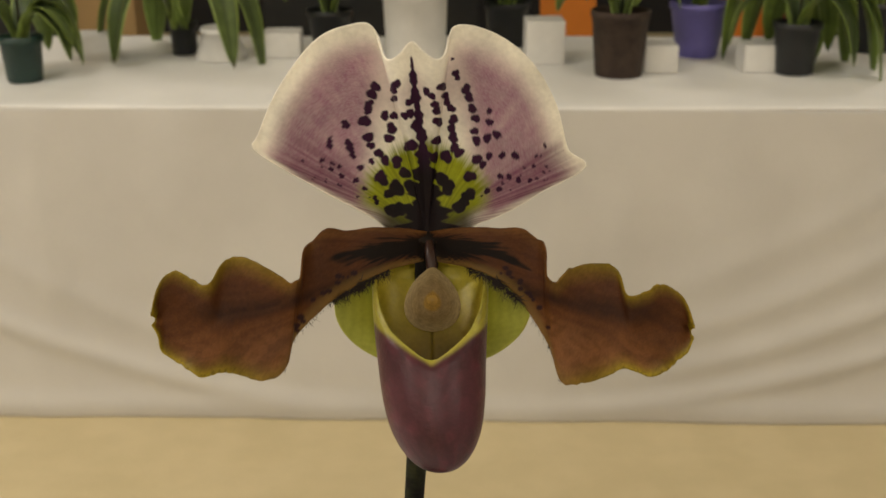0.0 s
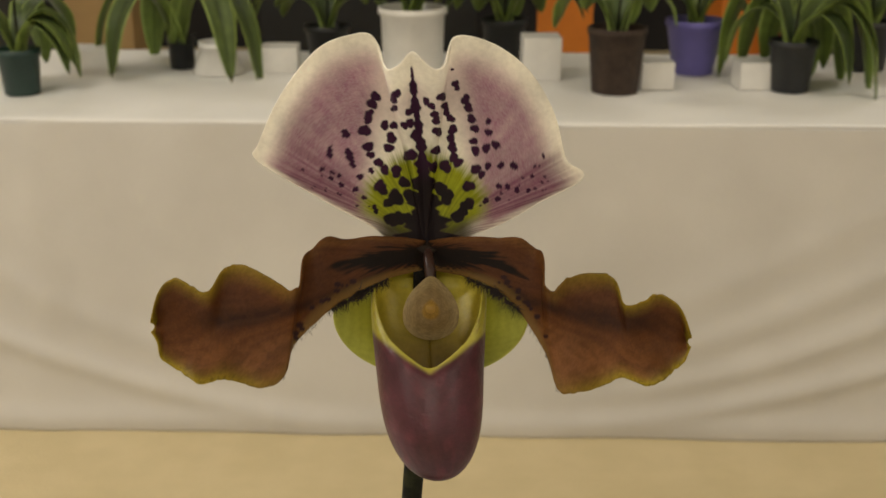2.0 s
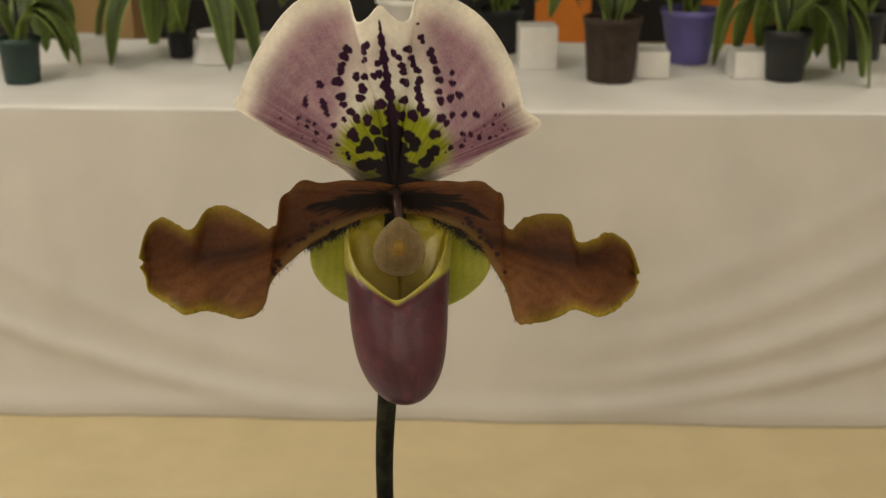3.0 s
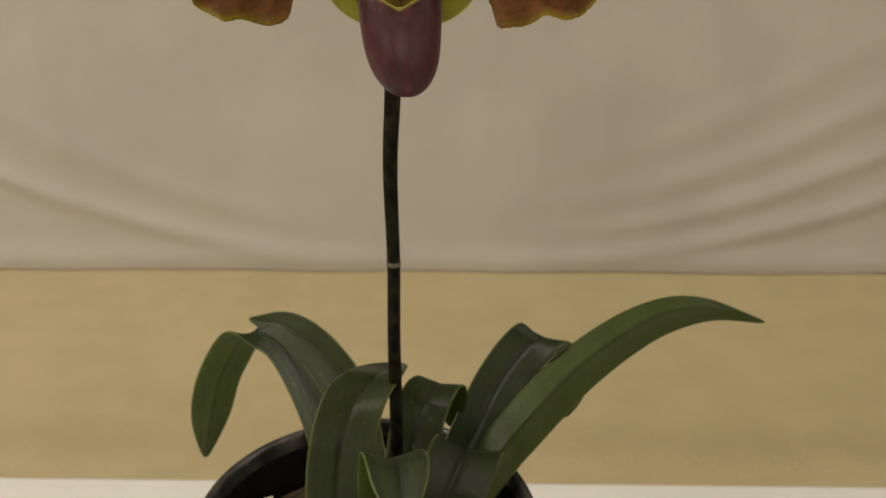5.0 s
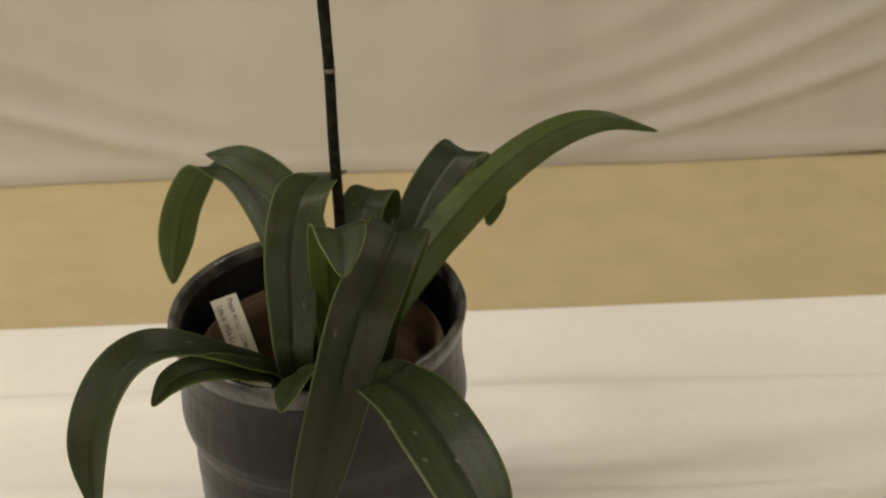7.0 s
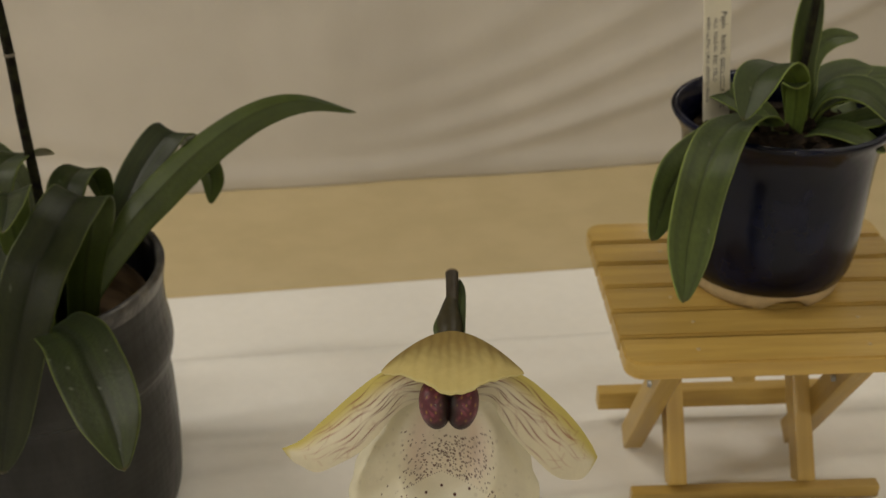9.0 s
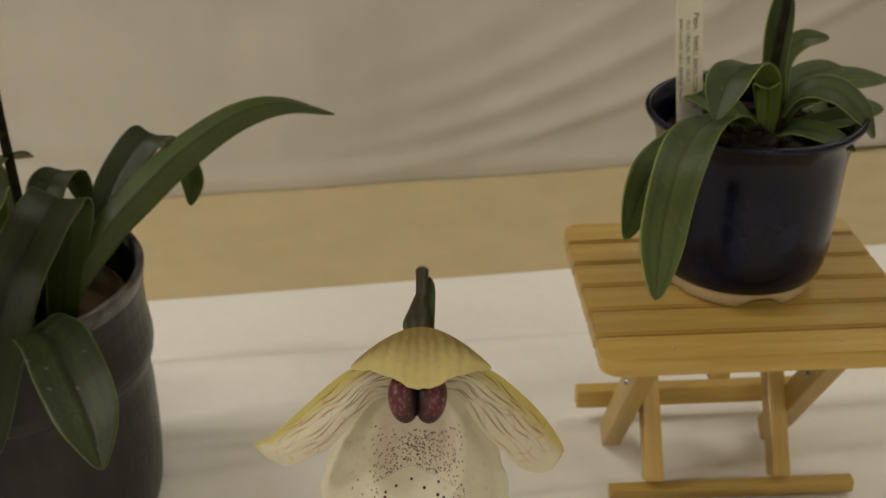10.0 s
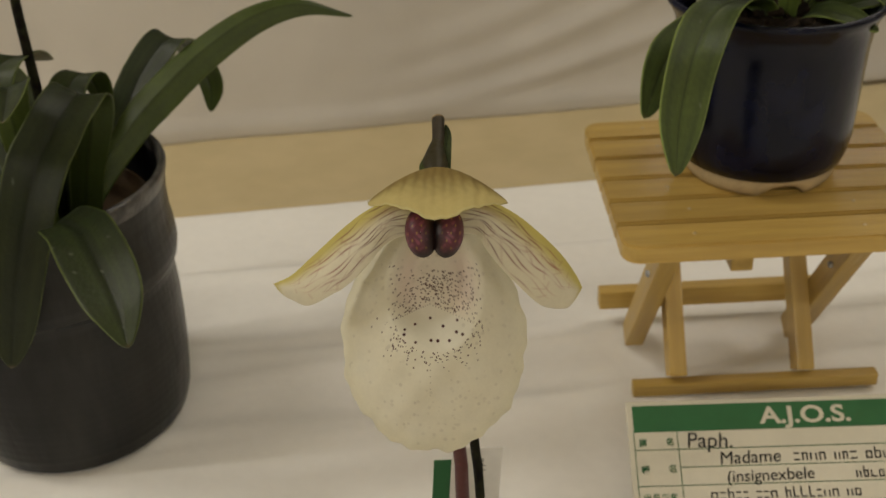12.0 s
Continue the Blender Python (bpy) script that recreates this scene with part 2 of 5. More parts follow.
front_table = thing("display_table", "low display table covered with a smooth white sheet", "table")
part("tabletop", box_mesh("tabletop", (3.6, 1.10, 0.025), 0.003, (0, -0.056, TABLE_Z - 0.026)), M_CARD, front_table, "board under the cover")
table_legs(front_table, -1.7, 1.7, -0.55, 0.44)
gx, gy = np.meshgrid(np.linspace(-1.82, 1.82, 130), np.hstack([np.linspace(-0.62, 0.05, 40), np.linspace(0.0525, 0.500, 180)]), indexing="ij")
wr = np.zeros_like(gx)
rng = np.random.default_rng(4)
for y0, amp, wid, slope in ((0.30, 0.0016, 0.010, -0.03), (0.215, 0.0020, 0.012, 0.02), (0.12, 0.0022, 0.014, -0.05), (0.02, 0.0020, 0.014, 0.03), (0.40, 0.0010, 0.010, 0.01)):
    q = gy - (y0 + slope * (gx - 0.2) + 0.006 * np.sin(gx * 9 + y0 * 40))
    wr += amp * np.exp(-((q / wid) ** 2)) * (0.6 + 0.4 * np.sin(gx * 5 + y0 * 70))
# straight fold lines left from the folded sheet, and softer slanting rucks
for y0, slope, amp, wid in ((0.3985, -0.022, 0.0030, 0.0050), (0.2930, -0.040, 0.0030, 0.0055), (0.262, 0.105, 0.0024, 0.0075), (0.195, 0.07, 0.0022, 0.008), (0.118, -0.02, 0.0026, 0.006)):
    q = (gy - y0 - slope * gx) / wid
    wr += amp * 0.55 * np.where(q < 0, np.exp(-((q / 2.2) ** 2)), np.exp(-(q**2)))
P = np.stack([gx, gy, TABLE_Z - 0.0030 + np.minimum(wr * 1.8, 0.0030) - 0.0008 * step(0.485, 0.5, gy)], 2)
part("sheet_cover", sheet("sheet_cover", P, rgb(0.8, 0.8, 0.8), 0.0012), M_PAPER_TOP, front_table, "white sheet with faint creases")

back_table = thing("display_table", "long display table draped to the floor in white cloth", "table")
part("tabletop", box_mesh("tabletop", (5.0, 0.80, 0.025), 0.003, (0, 2.565, TABLE_Z - 0.026)), M_CARD, back_table, "board under the cloth")
table_legs(back_table, -2.4, 2.4, 2.25, 2.9)
gx, gy = np.meshgrid(np.linspace(-2.5, 2.5, 60), np.linspace(2.1485, 2.97, 30), indexing="ij")
P = np.stack([gx, gy, TABLE_Z - 0.0015 + 0.0015 * np.sin(gx * 7 + gy * 13)], 2)
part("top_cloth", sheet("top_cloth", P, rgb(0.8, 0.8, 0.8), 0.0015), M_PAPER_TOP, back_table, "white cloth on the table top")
gx, gz = np.meshgrid(np.linspace(-2.5, 2.5, 420), np.linspace(0, 1, 130), indexing="ij")
hem = 0.0006 + 0.011 * step(0.85, 1.2, gx)
zz = hem + (TABLE_Z - 0.002 - hem) * gz
push = 0.010 * np.sin(gx * 11 + 1.2 * np.sin(gx * 3.1)) * (1 - gz) * 0.35 + 0.006 * np.sin(gx * 27 + 2 * np.sin(gx * 5)) * (0.25 + 0.75 * gz) * step(-0.2, -0.7, gx)
for c0, k, wid, amp in ((0.035, 0.24, 0.026, 0.008), (0.095, 0.33, 0.030, 0.0075), (0.17, 0.42, 0.034, 0.006), (0.27, 0.52, 0.04, 0.004)):
    push += amp * np.exp(-(((zz - (c0 + k * np.maximum(gx - 0.15, 0) ** 1.7)) / wid) ** 2)) * step(0.05, 0.6, gx)
for c0, k, wid, amp in ((0.04, 0.30, 0.028, 0.008), (0.12, 0.42, 0.035, 0.004)):
    push += amp * np.exp(-(((zz - (c0 + k * np.maximum(-0.25 - gx, 0) ** 1.8)) / wid) ** 2)) * step(-0.2, -0.6, gx)
push += 0.006 * np.exp(-(((zz - 0.03) / 0.03) ** 2))
push += 0.0022 * np.sin(gx * 41 + 2.2 * np.sin(gx * 6.3)) * (0.35 + 0.65 * np.sin(gx * 2.3 + 0.8) ** 2) * step(0.05, 0.35, zz)
push = push * (1 - gz**5)
P = np.stack([gx, 2.150 - push, zz], 2)
part("front_cloth", sheet("front_cloth", P, rgb(0.8, 0.8, 0.8), 0.0015), M_CLOTH_SHADED, back_table, "white cloth hanging in soft swagged folds")
# ---- leaves ----


def leaf_mesh(name, spine, widths, hint, fold=0.16, twist=(0, 0), wave=0.0, tone=1.0, seed=0, tip=0.35, count=90, across=27, pale=0.0, mark=None, over=True):
    """A strap leaf: a spine, half widths along it, the way across it (one or more), a keel fold."""
    c = spline(spine, count)
    s = np.linspace(0, 1, count)
    hw = along(widths, s)
    hw = hw * np.where(s > 1 - tip * 0.5, np.sqrt(np.clip(1 - ((s - (1 - tip * 0.5)) / (tip * 0.5)) ** 2, 0, 1)) * 0.98 + 0.02, 1)
    t = np.gradient(c, axis=0)
    t /= np.linalg.norm(t, axis=1, keepdims=True)
    h = np.atleast_2d(np.array(hint, float))
    side = np.repeat(h, count, 0) if len(h) == 1 else np.stack([np.interp(s, np.linspace(0, 1, len(h)), h[:, k]) for k in range(3)], 1)
    side = side - t * (side * t).sum(1)[:, None]
    side /= np.linalg.norm(side, axis=1, keepdims=True)
    up = np.cross(side, t)
    if over and up[count // 2:, 2].mean() < 0:
        side, up = -side, -up
    a = np.radians(np.interp(s, np.linspace(0, 1, len(twist)), twist))[:, None]
    side, up = side * np.cos(a) + up * np.sin(a), up * np.cos(a) - side * np.sin(a)
    q = np.linspace(-1, 1, across)
    lift = fold * (np.abs(q) ** 1.3)[None] * hw[:, None] + 0.10 * hw[:, None] * np.exp(-((q / 0.10) ** 2))[None] * -0.45
    lift = lift + wave * hw[:, None] * np.sin(s * 17 + seed)[:, None] * (np.abs(q) ** 2)[None] * np.sign(q)[None]
    P = c[:, None] + side[:, None] * (q[None, :, None] * hw[:, None, None]) + up[:, None] * lift[..., None]
    ss, qq = np.meshgrid(s, np.abs(q), indexing="ij")
    dark, mid, light = rgb(0.0160, 0.0225, 0.0098) * tone, rgb(0.033, 0.046, 0.0125) * tone, rgb(0.12, 0.155, 0.036) * tone
    col = mix(dark, mid, 0.35 + 0.35 * np.sin(ss * 4 + seed) + 0.3 * ss)
    rs = np.random.default_rng(seed + 11)
    for _ in range(7):
        c0, w0 = rs.uniform(0.05, 0.9), rs.uniform(0.03, 0.08)
        col = mix(col, mid * 1.18 if rs.random() < 0.5 else dark * 0.85, 0.35 * np.exp(-(((qq - c0) / w0) ** 2)))
    col = mix(col, dark * 0.6, 0.6 * np.exp(-((qq / 0.06) ** 2)))
    col = mix(col, light, 0.8 * step(0.93, 0.975, qq) + pale)
    dust = rs.random(ss.shape)
    if mark:
        far = np.hypot((ss - mark[0]) * mark[2], (np.repeat(q[None], count, 0) - mark[1]) * hw[:, None]) / 0.0016
        col = mix(col, rgb(0.012, 0.008, 0.006), step(1.2, 0.7, far))
    col = mix(col, rgb(0.16, 0.17, 0.13), 0.6 * (dust > 0.9985))
    col = col * (0.92 + 0.16 * rs.random(ss.shape))[..., None]
    col = mix(col, rgb(0.10, 0.07, 0.03), 0.8 * step(0.985, 1.0, ss))
    under = mix(np.broadcast_to(rgb(0.058, 0.082, 0.017) * tone, col.shape), light, 0.7 * step(0.93, 0.975, qq))
    under = mix(under, mid * 0.8, 0.75 * np.exp(-((qq / 0.07) ** 2)))
    under = mix(under, mid * 1.2, 0.30 * np.exp(-(((qq - 0.5) / 0.12) ** 2)) + 0.25 * np.sin(ss * 5 + seed) ** 2)
    return sheet(name, P, col, 0.0011, under)


ORIGIN = Vector((-0.0422, 0.2630, TABLE_Z))

# ---- stoneware pot ----
grey_pot = thing("plant_pot", "dark grey glazed stoneware pot with throwing rings", "pot", pose(*ORIGIN))


def leaning(me):
    """The hand-thrown pot leans a little back from its foot."""
    for v in me.vertices:
        v.co.y -= 0.010 * (1 - min(v.co.z / 0.15, 1))
    return me


rings = [(0.0, 0.0), (0.062, 0.0), (0.0652, 0.003), (0.0680, 0.012), (0.0700, 0.030), (0.0712, 0.050), (0.0716, 0.068), (0.0716, 0.084), (0.0708, 0.096), (0.0718, 0.1015),
                                  (0.0744, 0.1050), (0.0756, 0.112), (0.0750, 0.122), (0.0738, 0.132), (0.0738, 0.142), (0.0748, 0.152)]
heights = np.linspace(0.003, 0.152, 130)
turned = [(float(np.interp(h, [p[1] for p in rings[1:]], [p[0] for p in rings[1:]])) + 0.00004 * math.sin(h * 1150) + 0.00007 * math.sin(h * 330 + 1), float(h)) for h in heights]
part("body", leaning(lathe("body", rings[:2] + turned, 96, wobble=0.003)), M_POT, grey_pot)
part("rim", leaning(lathe("rim", [(0.0748, 0.152), (0.0762, 0.158), (0.0766, 0.1610), (0.0756, 0.1634), (0.0738, 0.1636), (0.0722, 0.1620), (0.0712, 0.156)], 96, wobble=0.003)), M_RIM, grey_pot, "worn speckled rim")
part("inner_wall", leaning(lathe("inner_wall", [(0.0712, 0.156), (0.0700, 0.140), (0.0690, 0.110), (0.066, 0.06), (0.058, 0.02), (0.0, 0.018)], 96, wobble=0.003)), M_POT, grey_pot, "dark unlit glaze inside")
inner = thing("inner_pot", "brown streaked clay pot set inside the stoneware pot", "pot", pose(ORIGIN.x, ORIGIN.y - 0.003, TABLE_Z + 0.018))
part("body", lathe("body", [(0.0, 0.0), (0.046, 0.0), (0.0475, 0.002), (0.0640, 0.118), (0.0645, 0.121), (0.0638, 0.1225), (0.0620, 0.1220), (0.0605, 0.11), (0.0555, 0.062)], 72), M_INNER, inner)
part("bark", lathe("bark", [(0.0, 0.072), (0.02, 0.073), (0.04, 0.071), (0.054, 0.068)], 48, wobble=0.02), M_BARK, inner, "dark bark chips")

# ---- slipper orchid with a spotted flower ----
orchid = thing("orchid_plant", "slipper orchid with brown wavy petals and a maroon pouch", "orchid")


def strap(spine, widths, hint, **kw):
    return part("leaf", leaf_mesh("leaf", spine, widths, hint, **kw), M_LEAF, orchid)


strap([(-0.032, 0.262, 0.775), (-0.0164, 0.262, 0.8380), (0.0103, 0.285, 0.8712), (0.0299, 0.305, 0.8865), (0.0577, 0.33, 0.9028), (0.0903, 0.348, 0.9162), (0.1194, 0.358, 0.9178), (0.1517, 0.366, 0.9049)],
      [0.007, 0.0085, 0.0100, 0.0115, 0.0112, 0.0096, 0.0072, 0.003], (-0.40, 0.60, 0.60), fold=0.46, seed=1, tone=0.95, tip=0.5, over=False)
strap([(-0.030, 0.272, 0.775), (-0.0143, 0.285, 0.8437), (0.0050, 0.315, 0.8699), (0.0200, 0.333, 0.8930), (0.0378, 0.345, 0.9070), (0.0500, 0.360, 0.8851), (0.0548, 0.365, 0.8653), (0.0528, 0.362, 0.8485)],
      [0.008, 0.010, 0.0120, 0.0125, 0.0125, 0.0110, 0.009, 0.005], (0.90, -0.36, -0.12), fold=0.12, seed=2)
strap([(-0.050, 0.262, 0.775), (-0.0466, 0.25, 0.8489), (-0.0600, 0.3, 0.862), (-0.0767, 0.345, 0.8723), (-0.0967, 0.38, 0.8816), (-0.1168, 0.392, 0.8797), (-0.1340, 0.393, 0.854), (-0.1430, 0.392, 0.8249), (-0.1481, 0.391, 0.7985)],
      [0.008, 0.009, 0.010, 0.0100, 0.0105, 0.0115, 0.0120, 0.0110, 0.006], [(0.7, 0.3, 0.6), (0.7, 0.3, 0.6), (0.9, 0.25, 0.15), (0.9, 0.25, 0.1)], fold=0.15, seed=3, tone=1.25, count=200, mark=(0.915, -0.15, 0.26))
strap([(-0.045, 0.268, 0.775), (-0.0381, 0.27, 0.8590), (-0.0484, 0.315, 0.8773), (-0.0680, 0.355, 0.8846), (-0.0923, 0.385, 0.8870), (-0.1175, 0.4, 0.8850)],
      [0.008, 0.009, 0.0115, 0.011, 0.009, 0.003], (0.5, 0.5, 0.7), fold=0.2, seed=4)
strap([(-0.046, 0.235, 0.775), (-0.0500, 0.212, 0.8578), (-0.0506, 0.225, 0.882), (-0.0500, 0.24, 0.9086), (-0.0452, 0.255, 0.9271), (-0.0377, 0.275, 0.9284), (-0.0345, 0.30, 0.9172), (-0.028, 0.315, 0.9107)],
      [0.007, 0.0085, 0.0115, 0.0130, 0.0130, 0.0125, 0.010, 0.004], (1.0, 0.05, 0.0), fold=0.18, seed=5, tone=0.95)
strap([(-0.030, 0.272, 0.775), (-0.0274, 0.27, 0.8493), (-0.0223, 0.288, 0.8846), (-0.0164, 0.30, 0.9017), (-0.0095, 0.318, 0.8966), (-0.0049, 0.328, 0.8651)],
      [0.008, 0.010, 0.0120, 0.0125, 0.0110, 0.007], (0.93, -0.33, 0), fold=0.15, seed=6)
strap([(-0.034, 0.242, 0.775), (-0.0328, 0.235, 0.8548), (-0.0322, 0.225, 0.8996), (-0.029, 0.215, 0.9293), (-0.0233, 0.2, 0.9401), (-0.0209, 0.185, 0.9390), (-0.0206, 0.171, 0.9341)],
      [0.007, 0.008, 0.0090, 0.0100, 0.0115, 0.0095, 0.0055], (1.0, 0.0, 0.05), fold=0.28, seed=7, tip=0.5, tone=1.2)
strap([(-0.022, 0.255, 0.775), (-0.010, 0.250, 0.8534), (0.0030, 0.246, 0.902), (0.0020, 0.236, 0.9195), (-0.0040, 0.217, 0.9180), (-0.0100, 0.204, 0.9100), (-0.0172, 0.1906, 0.8990), (-0.0256, 0.1778, 0.8750), (-0.0343, 0.1707, 0.8466), (-0.0430, 0.1690, 0.8160), (-0.0480, 0.1672, 0.7960)],
      [0.008, 0.009, 0.012, 0.0138, 0.0142, 0.0145, 0.0148, 0.0142, 0.0132, 0.0118, 0.008], [(0.9, 0.15, -0.1), (0.88, 0.16, -0.40), (0.95, 0.2, -0.25), (1.0, 0.2, -0.15), (1.0, 0.1, -0.2)], fold=0.14, seed=8, tone=0.72, tip=0.4, count=120)
strap([(-0.030, 0.235, 0.775), (-0.020, 0.205, 0.8549), (0.0024, 0.165, 0.8778), (0.017, 0.13, 0.8824), (0.0295, 0.1, 0.8764), (0.0365, 0.0775, 0.8641)],
      [0.008, 0.011, 0.0150, 0.0162, 0.0142, 0.0070], (0.9, 0.35, 0.25), fold=0.16, seed=9, tip=0.45, tone=0.95)
strap([(-0.046, 0.240, 0.775), (-0.0585, 0.22, 0.8449), (-0.0771, 0.2, 0.8731), (-0.1, 0.185, 0.8916), (-0.1160, 0.175, 0.8925), (-0.1280, 0.165, 0.8800), (-0.1340, 0.155, 0.8602), (-0.1350, 0.148, 0.830)],
      [0.006, 0.007, 0.0090, 0.0108, 0.0112, 0.0108, 0.0095, 0.005], [(-0.5, 0.8, 0.1), (-0.5, 0.8, 0.2), (-0.65, 0.65, 0.15), (-0.9, 0.35, 0), (-0.95, 0.2, 0)], fold=0.40, seed=10, tone=0.95)
strap([(-0.045, 0.238, 0.775), (-0.0577, 0.215, 0.8466), (-0.0744, 0.195, 0.8720), (-0.0882, 0.18, 0.8835), (-0.0988, 0.172, 0.8835), (-0.1076, 0.166, 0.8755)],
      [0.005, 0.006, 0.0070, 0.007, 0.0065, 0.0035], (-0.3, 0.8, 0.4), fold=0.25, seed=11)
strap([(-0.036, 0.235, 0.775), (-0.0328, 0.215, 0.8538), (-0.042, 0.195, 0.8674), (-0.0481, 0.178, 0.8713), (-0.0515, 0.164, 0.8707)],
      [0.005, 0.007, 0.0085, 0.008, 0.0045], (0.9, 0.1, 0.3), fold=0.3, seed=12, tip=0.5)

stem_line = [(-0.0295, 0.268, 0.775), (-0.0293, 0.27, 0.8319), (-0.0283, 0.268, 0.9093), (-0.0282, 0.267, 0.9511), (-0.0274, 0.266, 0.9891), (-0.0274, 0.262, 1.0299), (-0.0255, 0.258, 1.0601), (-0.0235, 0.258, 1.095), (-0.0225, 0.256, 1.116)]
flower_stem = part("stem", tube("stem", stem_line, [0.0030, 0.0029, 0.0028, 0.0027, 0.0026, 0.0028, 0.0030, 0.0032, 0.0030], 16), M_STEM, orchid, "dark hairy flower stem")
part("stem_ring", tube("stem_ring", [(-0.0274, 0.266, 0.9875), (-0.0274, 0.266, 0.9885), (-0.0274, 0.266, 0.9893)], [0.0029, 0.0030, 0.0029], 16, count=4), M_RING, flower_stem, "pale ring on the stem")

# ---- the spotted flower, in millimetres, facing the viewer ----
MM = 0.001
FLOWER = pose(-0.0218, 0.2501, 1.1237, 69.316, 0.220, 1.643) @ Matrix.Diagonal((MM, MM, MM, 1))


def placed(me, m):
    me.transform(m)
    return me


def bloom(name, me, mat, label, parent=None):
    return part(name, placed(me, FLOWER), mat, parent or orchid, label)


def petal_mesh(top, low, sign, seed):
    n, m = 200, 60
    T, L = spline(top, n), spline(low, n)
    s, t = np.linspace(0, 1, n), np.linspace(0, 1, m)
    ss, tt = np.meshgrid(s, t, indexing="ij")
    P = T[:, None] * (1 - t)[None, :, None] + L[:, None] * t[None, :, None]
    for edge_line, w in ((T, 1 - tt), (L, tt)):
        calm = np.polyval(np.polyfit(s, edge_line[:, 2], 2), s)
        P[..., 2] += (edge_line[:, 2] - calm)[:, None] * (w**3.5 - w)
    P[..., 2] += -3.0 * np.sin(np.pi * tt) * (0.1 + 0.9 * step(0.3, 0.8, ss)) + 0.5 * np.sin(ss * 40 + tt * 3) * (np.abs(tt - 0.5) * 2) ** 4
    rough = np.random.default_rng(seed)
    ragged = np.interp(s, np.linspace(0, 1, 70), rough.normal(0, 0.14, 70)) * (0.45 + 0.55 * step(0.3, 0.6, s)) * step(0.03, 0.12, s)
    P[..., 1] += ragged[:, None] * (tt**8 - (1 - tt) ** 8)
    crimp = np.sin(s * 62 + seed) * step(0.08, 0.16, s) * step(0.50, 0.36, s) 
    P[..., 1] += 0.55 * crimp[:, None] * (1 - tt) ** 3
    P[..., 2] += 0.7 * crimp[:, None] * (1 - tt) ** 2
    edge = np.minimum(tt, 1 - tt)
    border = np.maximum(step(0.10, 0.0, edge) * step(0.35, 0.75, ss) * (0.45 + 0.55 * step(0.3, 0.7, tt)), step(0.965, 1.0, ss))
    brown, dark, tan, lime = rgb(0.130, 0.044, 0.010), rgb(0.034, 0.011, 0.006), rgb(0.225, 0.095, 0.032), rgb(0.36, 0.27, 0.018)
    px, py = np.abs(P[..., 0]), P[..., 1] + 1.5
    fan, far = np.degrees(np.arctan2(-py, px)), np.hypot(px, py)
    line = np.interp(far, [8, 30, 50, 66], [27, 26, 21, 16])
    col = mix(np.broadcast_to(brown, P.shape), tan, step(line + 2, line + 16, fan) * 0.85 * step(14, 34, far))
    col = mix(col, rgb(0.085, 0.030, 0.012), step(line + 4, line - 6, fan) * 0.75)
    col = mix(col, rgb(0.20, 0.085, 0.020), step(0.22, 0.0, tt) * 0.7)
    col = mix(col, dark, np.exp(-(((fan - line) / (2.4 + 30 / (far + 4))) ** 2)) * 0.92 * step(66, 52, far))
    veins = np.interp(fan + 1.1 * np.sin(far * 0.31 + fan * 0.2) + 0.5 * np.sin(far * 0.16 + P[..., 1] * 0.1), np.linspace(-40, 90, 95), rough.random(95))
    col = mix(col, dark * 1.3, 0.34 * step(0.45, 0.95, veins))
    col = mix(col, tan * 1.1, 0.12 * step(0.6, 0.0, veins) * step(24, 44, far))
    blot = np.sin(P[..., 0] * 0.9 + 1.3 * np.sin(P[..., 1] * 0.7)) * np.sin(P[..., 1] * 1.1 + np.sin(P[..., 0] * 0.5))
    col = mix(col, brown * 0.7, 0.35 * step(0.1, 0.8, blot))
    col = mix(col, lime * 0.7, 0.45 * step(0.20, 0.0, edge) * step(0.30, 0.6, ss))
    col = mix(col, lime, border * 0.9)
    speck = rough.random(P.shape[:2])
    col = mix(col, dark, (speck > 0.90) * 0.55 * border)
    col = col * (0.88 + 0.24 * rough.random(P.shape[:2]))[..., None]
    inner = step(0.74, 0.95, tt) * step(0.50, 0.34, ss)
    col = mix(col, rgb(0.24, 0.15, 0.04), inner * 0.6)
    for _ in range(13):
        i, j = rough.integers(30, 72), rough.integers(42, 56)
        d = np.hypot(P[..., 0] - P[i, j, 0], (P[..., 1] - P[i, j, 1]) * 1.2) / rough.uniform(0.45, 0.95)
        col = mix(col, rgb(0.026, 0.010, 0.012), step(1.15, 0.8, d))
    col = mix(col, rgb(0.006, 0.004, 0.0035), step(0.23, 0.165, ss + 0.50 * np.abs(tt - 0.50) + 0.12 * (veins - 0.5) + 0.02 * blot) * 0.96)
    return sheet("petal", P if sign > 0 else P[:, ::-1], col if sign > 0 else col[:, ::-1], 0.5)


LT = [(-0.4, 0.8, -2), (-7.5, 1.6, 1), (-19.5, 1.5, 4), (-27.0, 0.2, 6), (-30.3, -3.6, 9), (-31.1, -10.5, 13), (-33.2, -11.8, 14), (-38.3, -8.9, 11), (-45.6, -5.7, 9), (-49.9, -6.7, 10), (-52.8, -12.2, 16), (-57.7, -10.7, 14), (-61.6, -9.1, 12), (-65.5, -11.9, 12), (-67.5, -20.1, 12)]
LB = [(-1.2, -6.8, -2), (-9.8, -9.0, 0), (-16.8, -12.2, 2), (-23.8, -16.7, 4), (-29.9, -22.2, 6), (-33.5, -26.7, 8), (-35.0, -33.4, 11), (-40.1, -35.9, 13), (-46.1, -34.7, 10), (-50.4, -33.8, 13), (-54.7, -34.7, 15), (-60.2, -31.9, 12), (-64.9, -29.2, 11), (-65.6, -25.7, 12), (-67.5, -22.2, 12)]
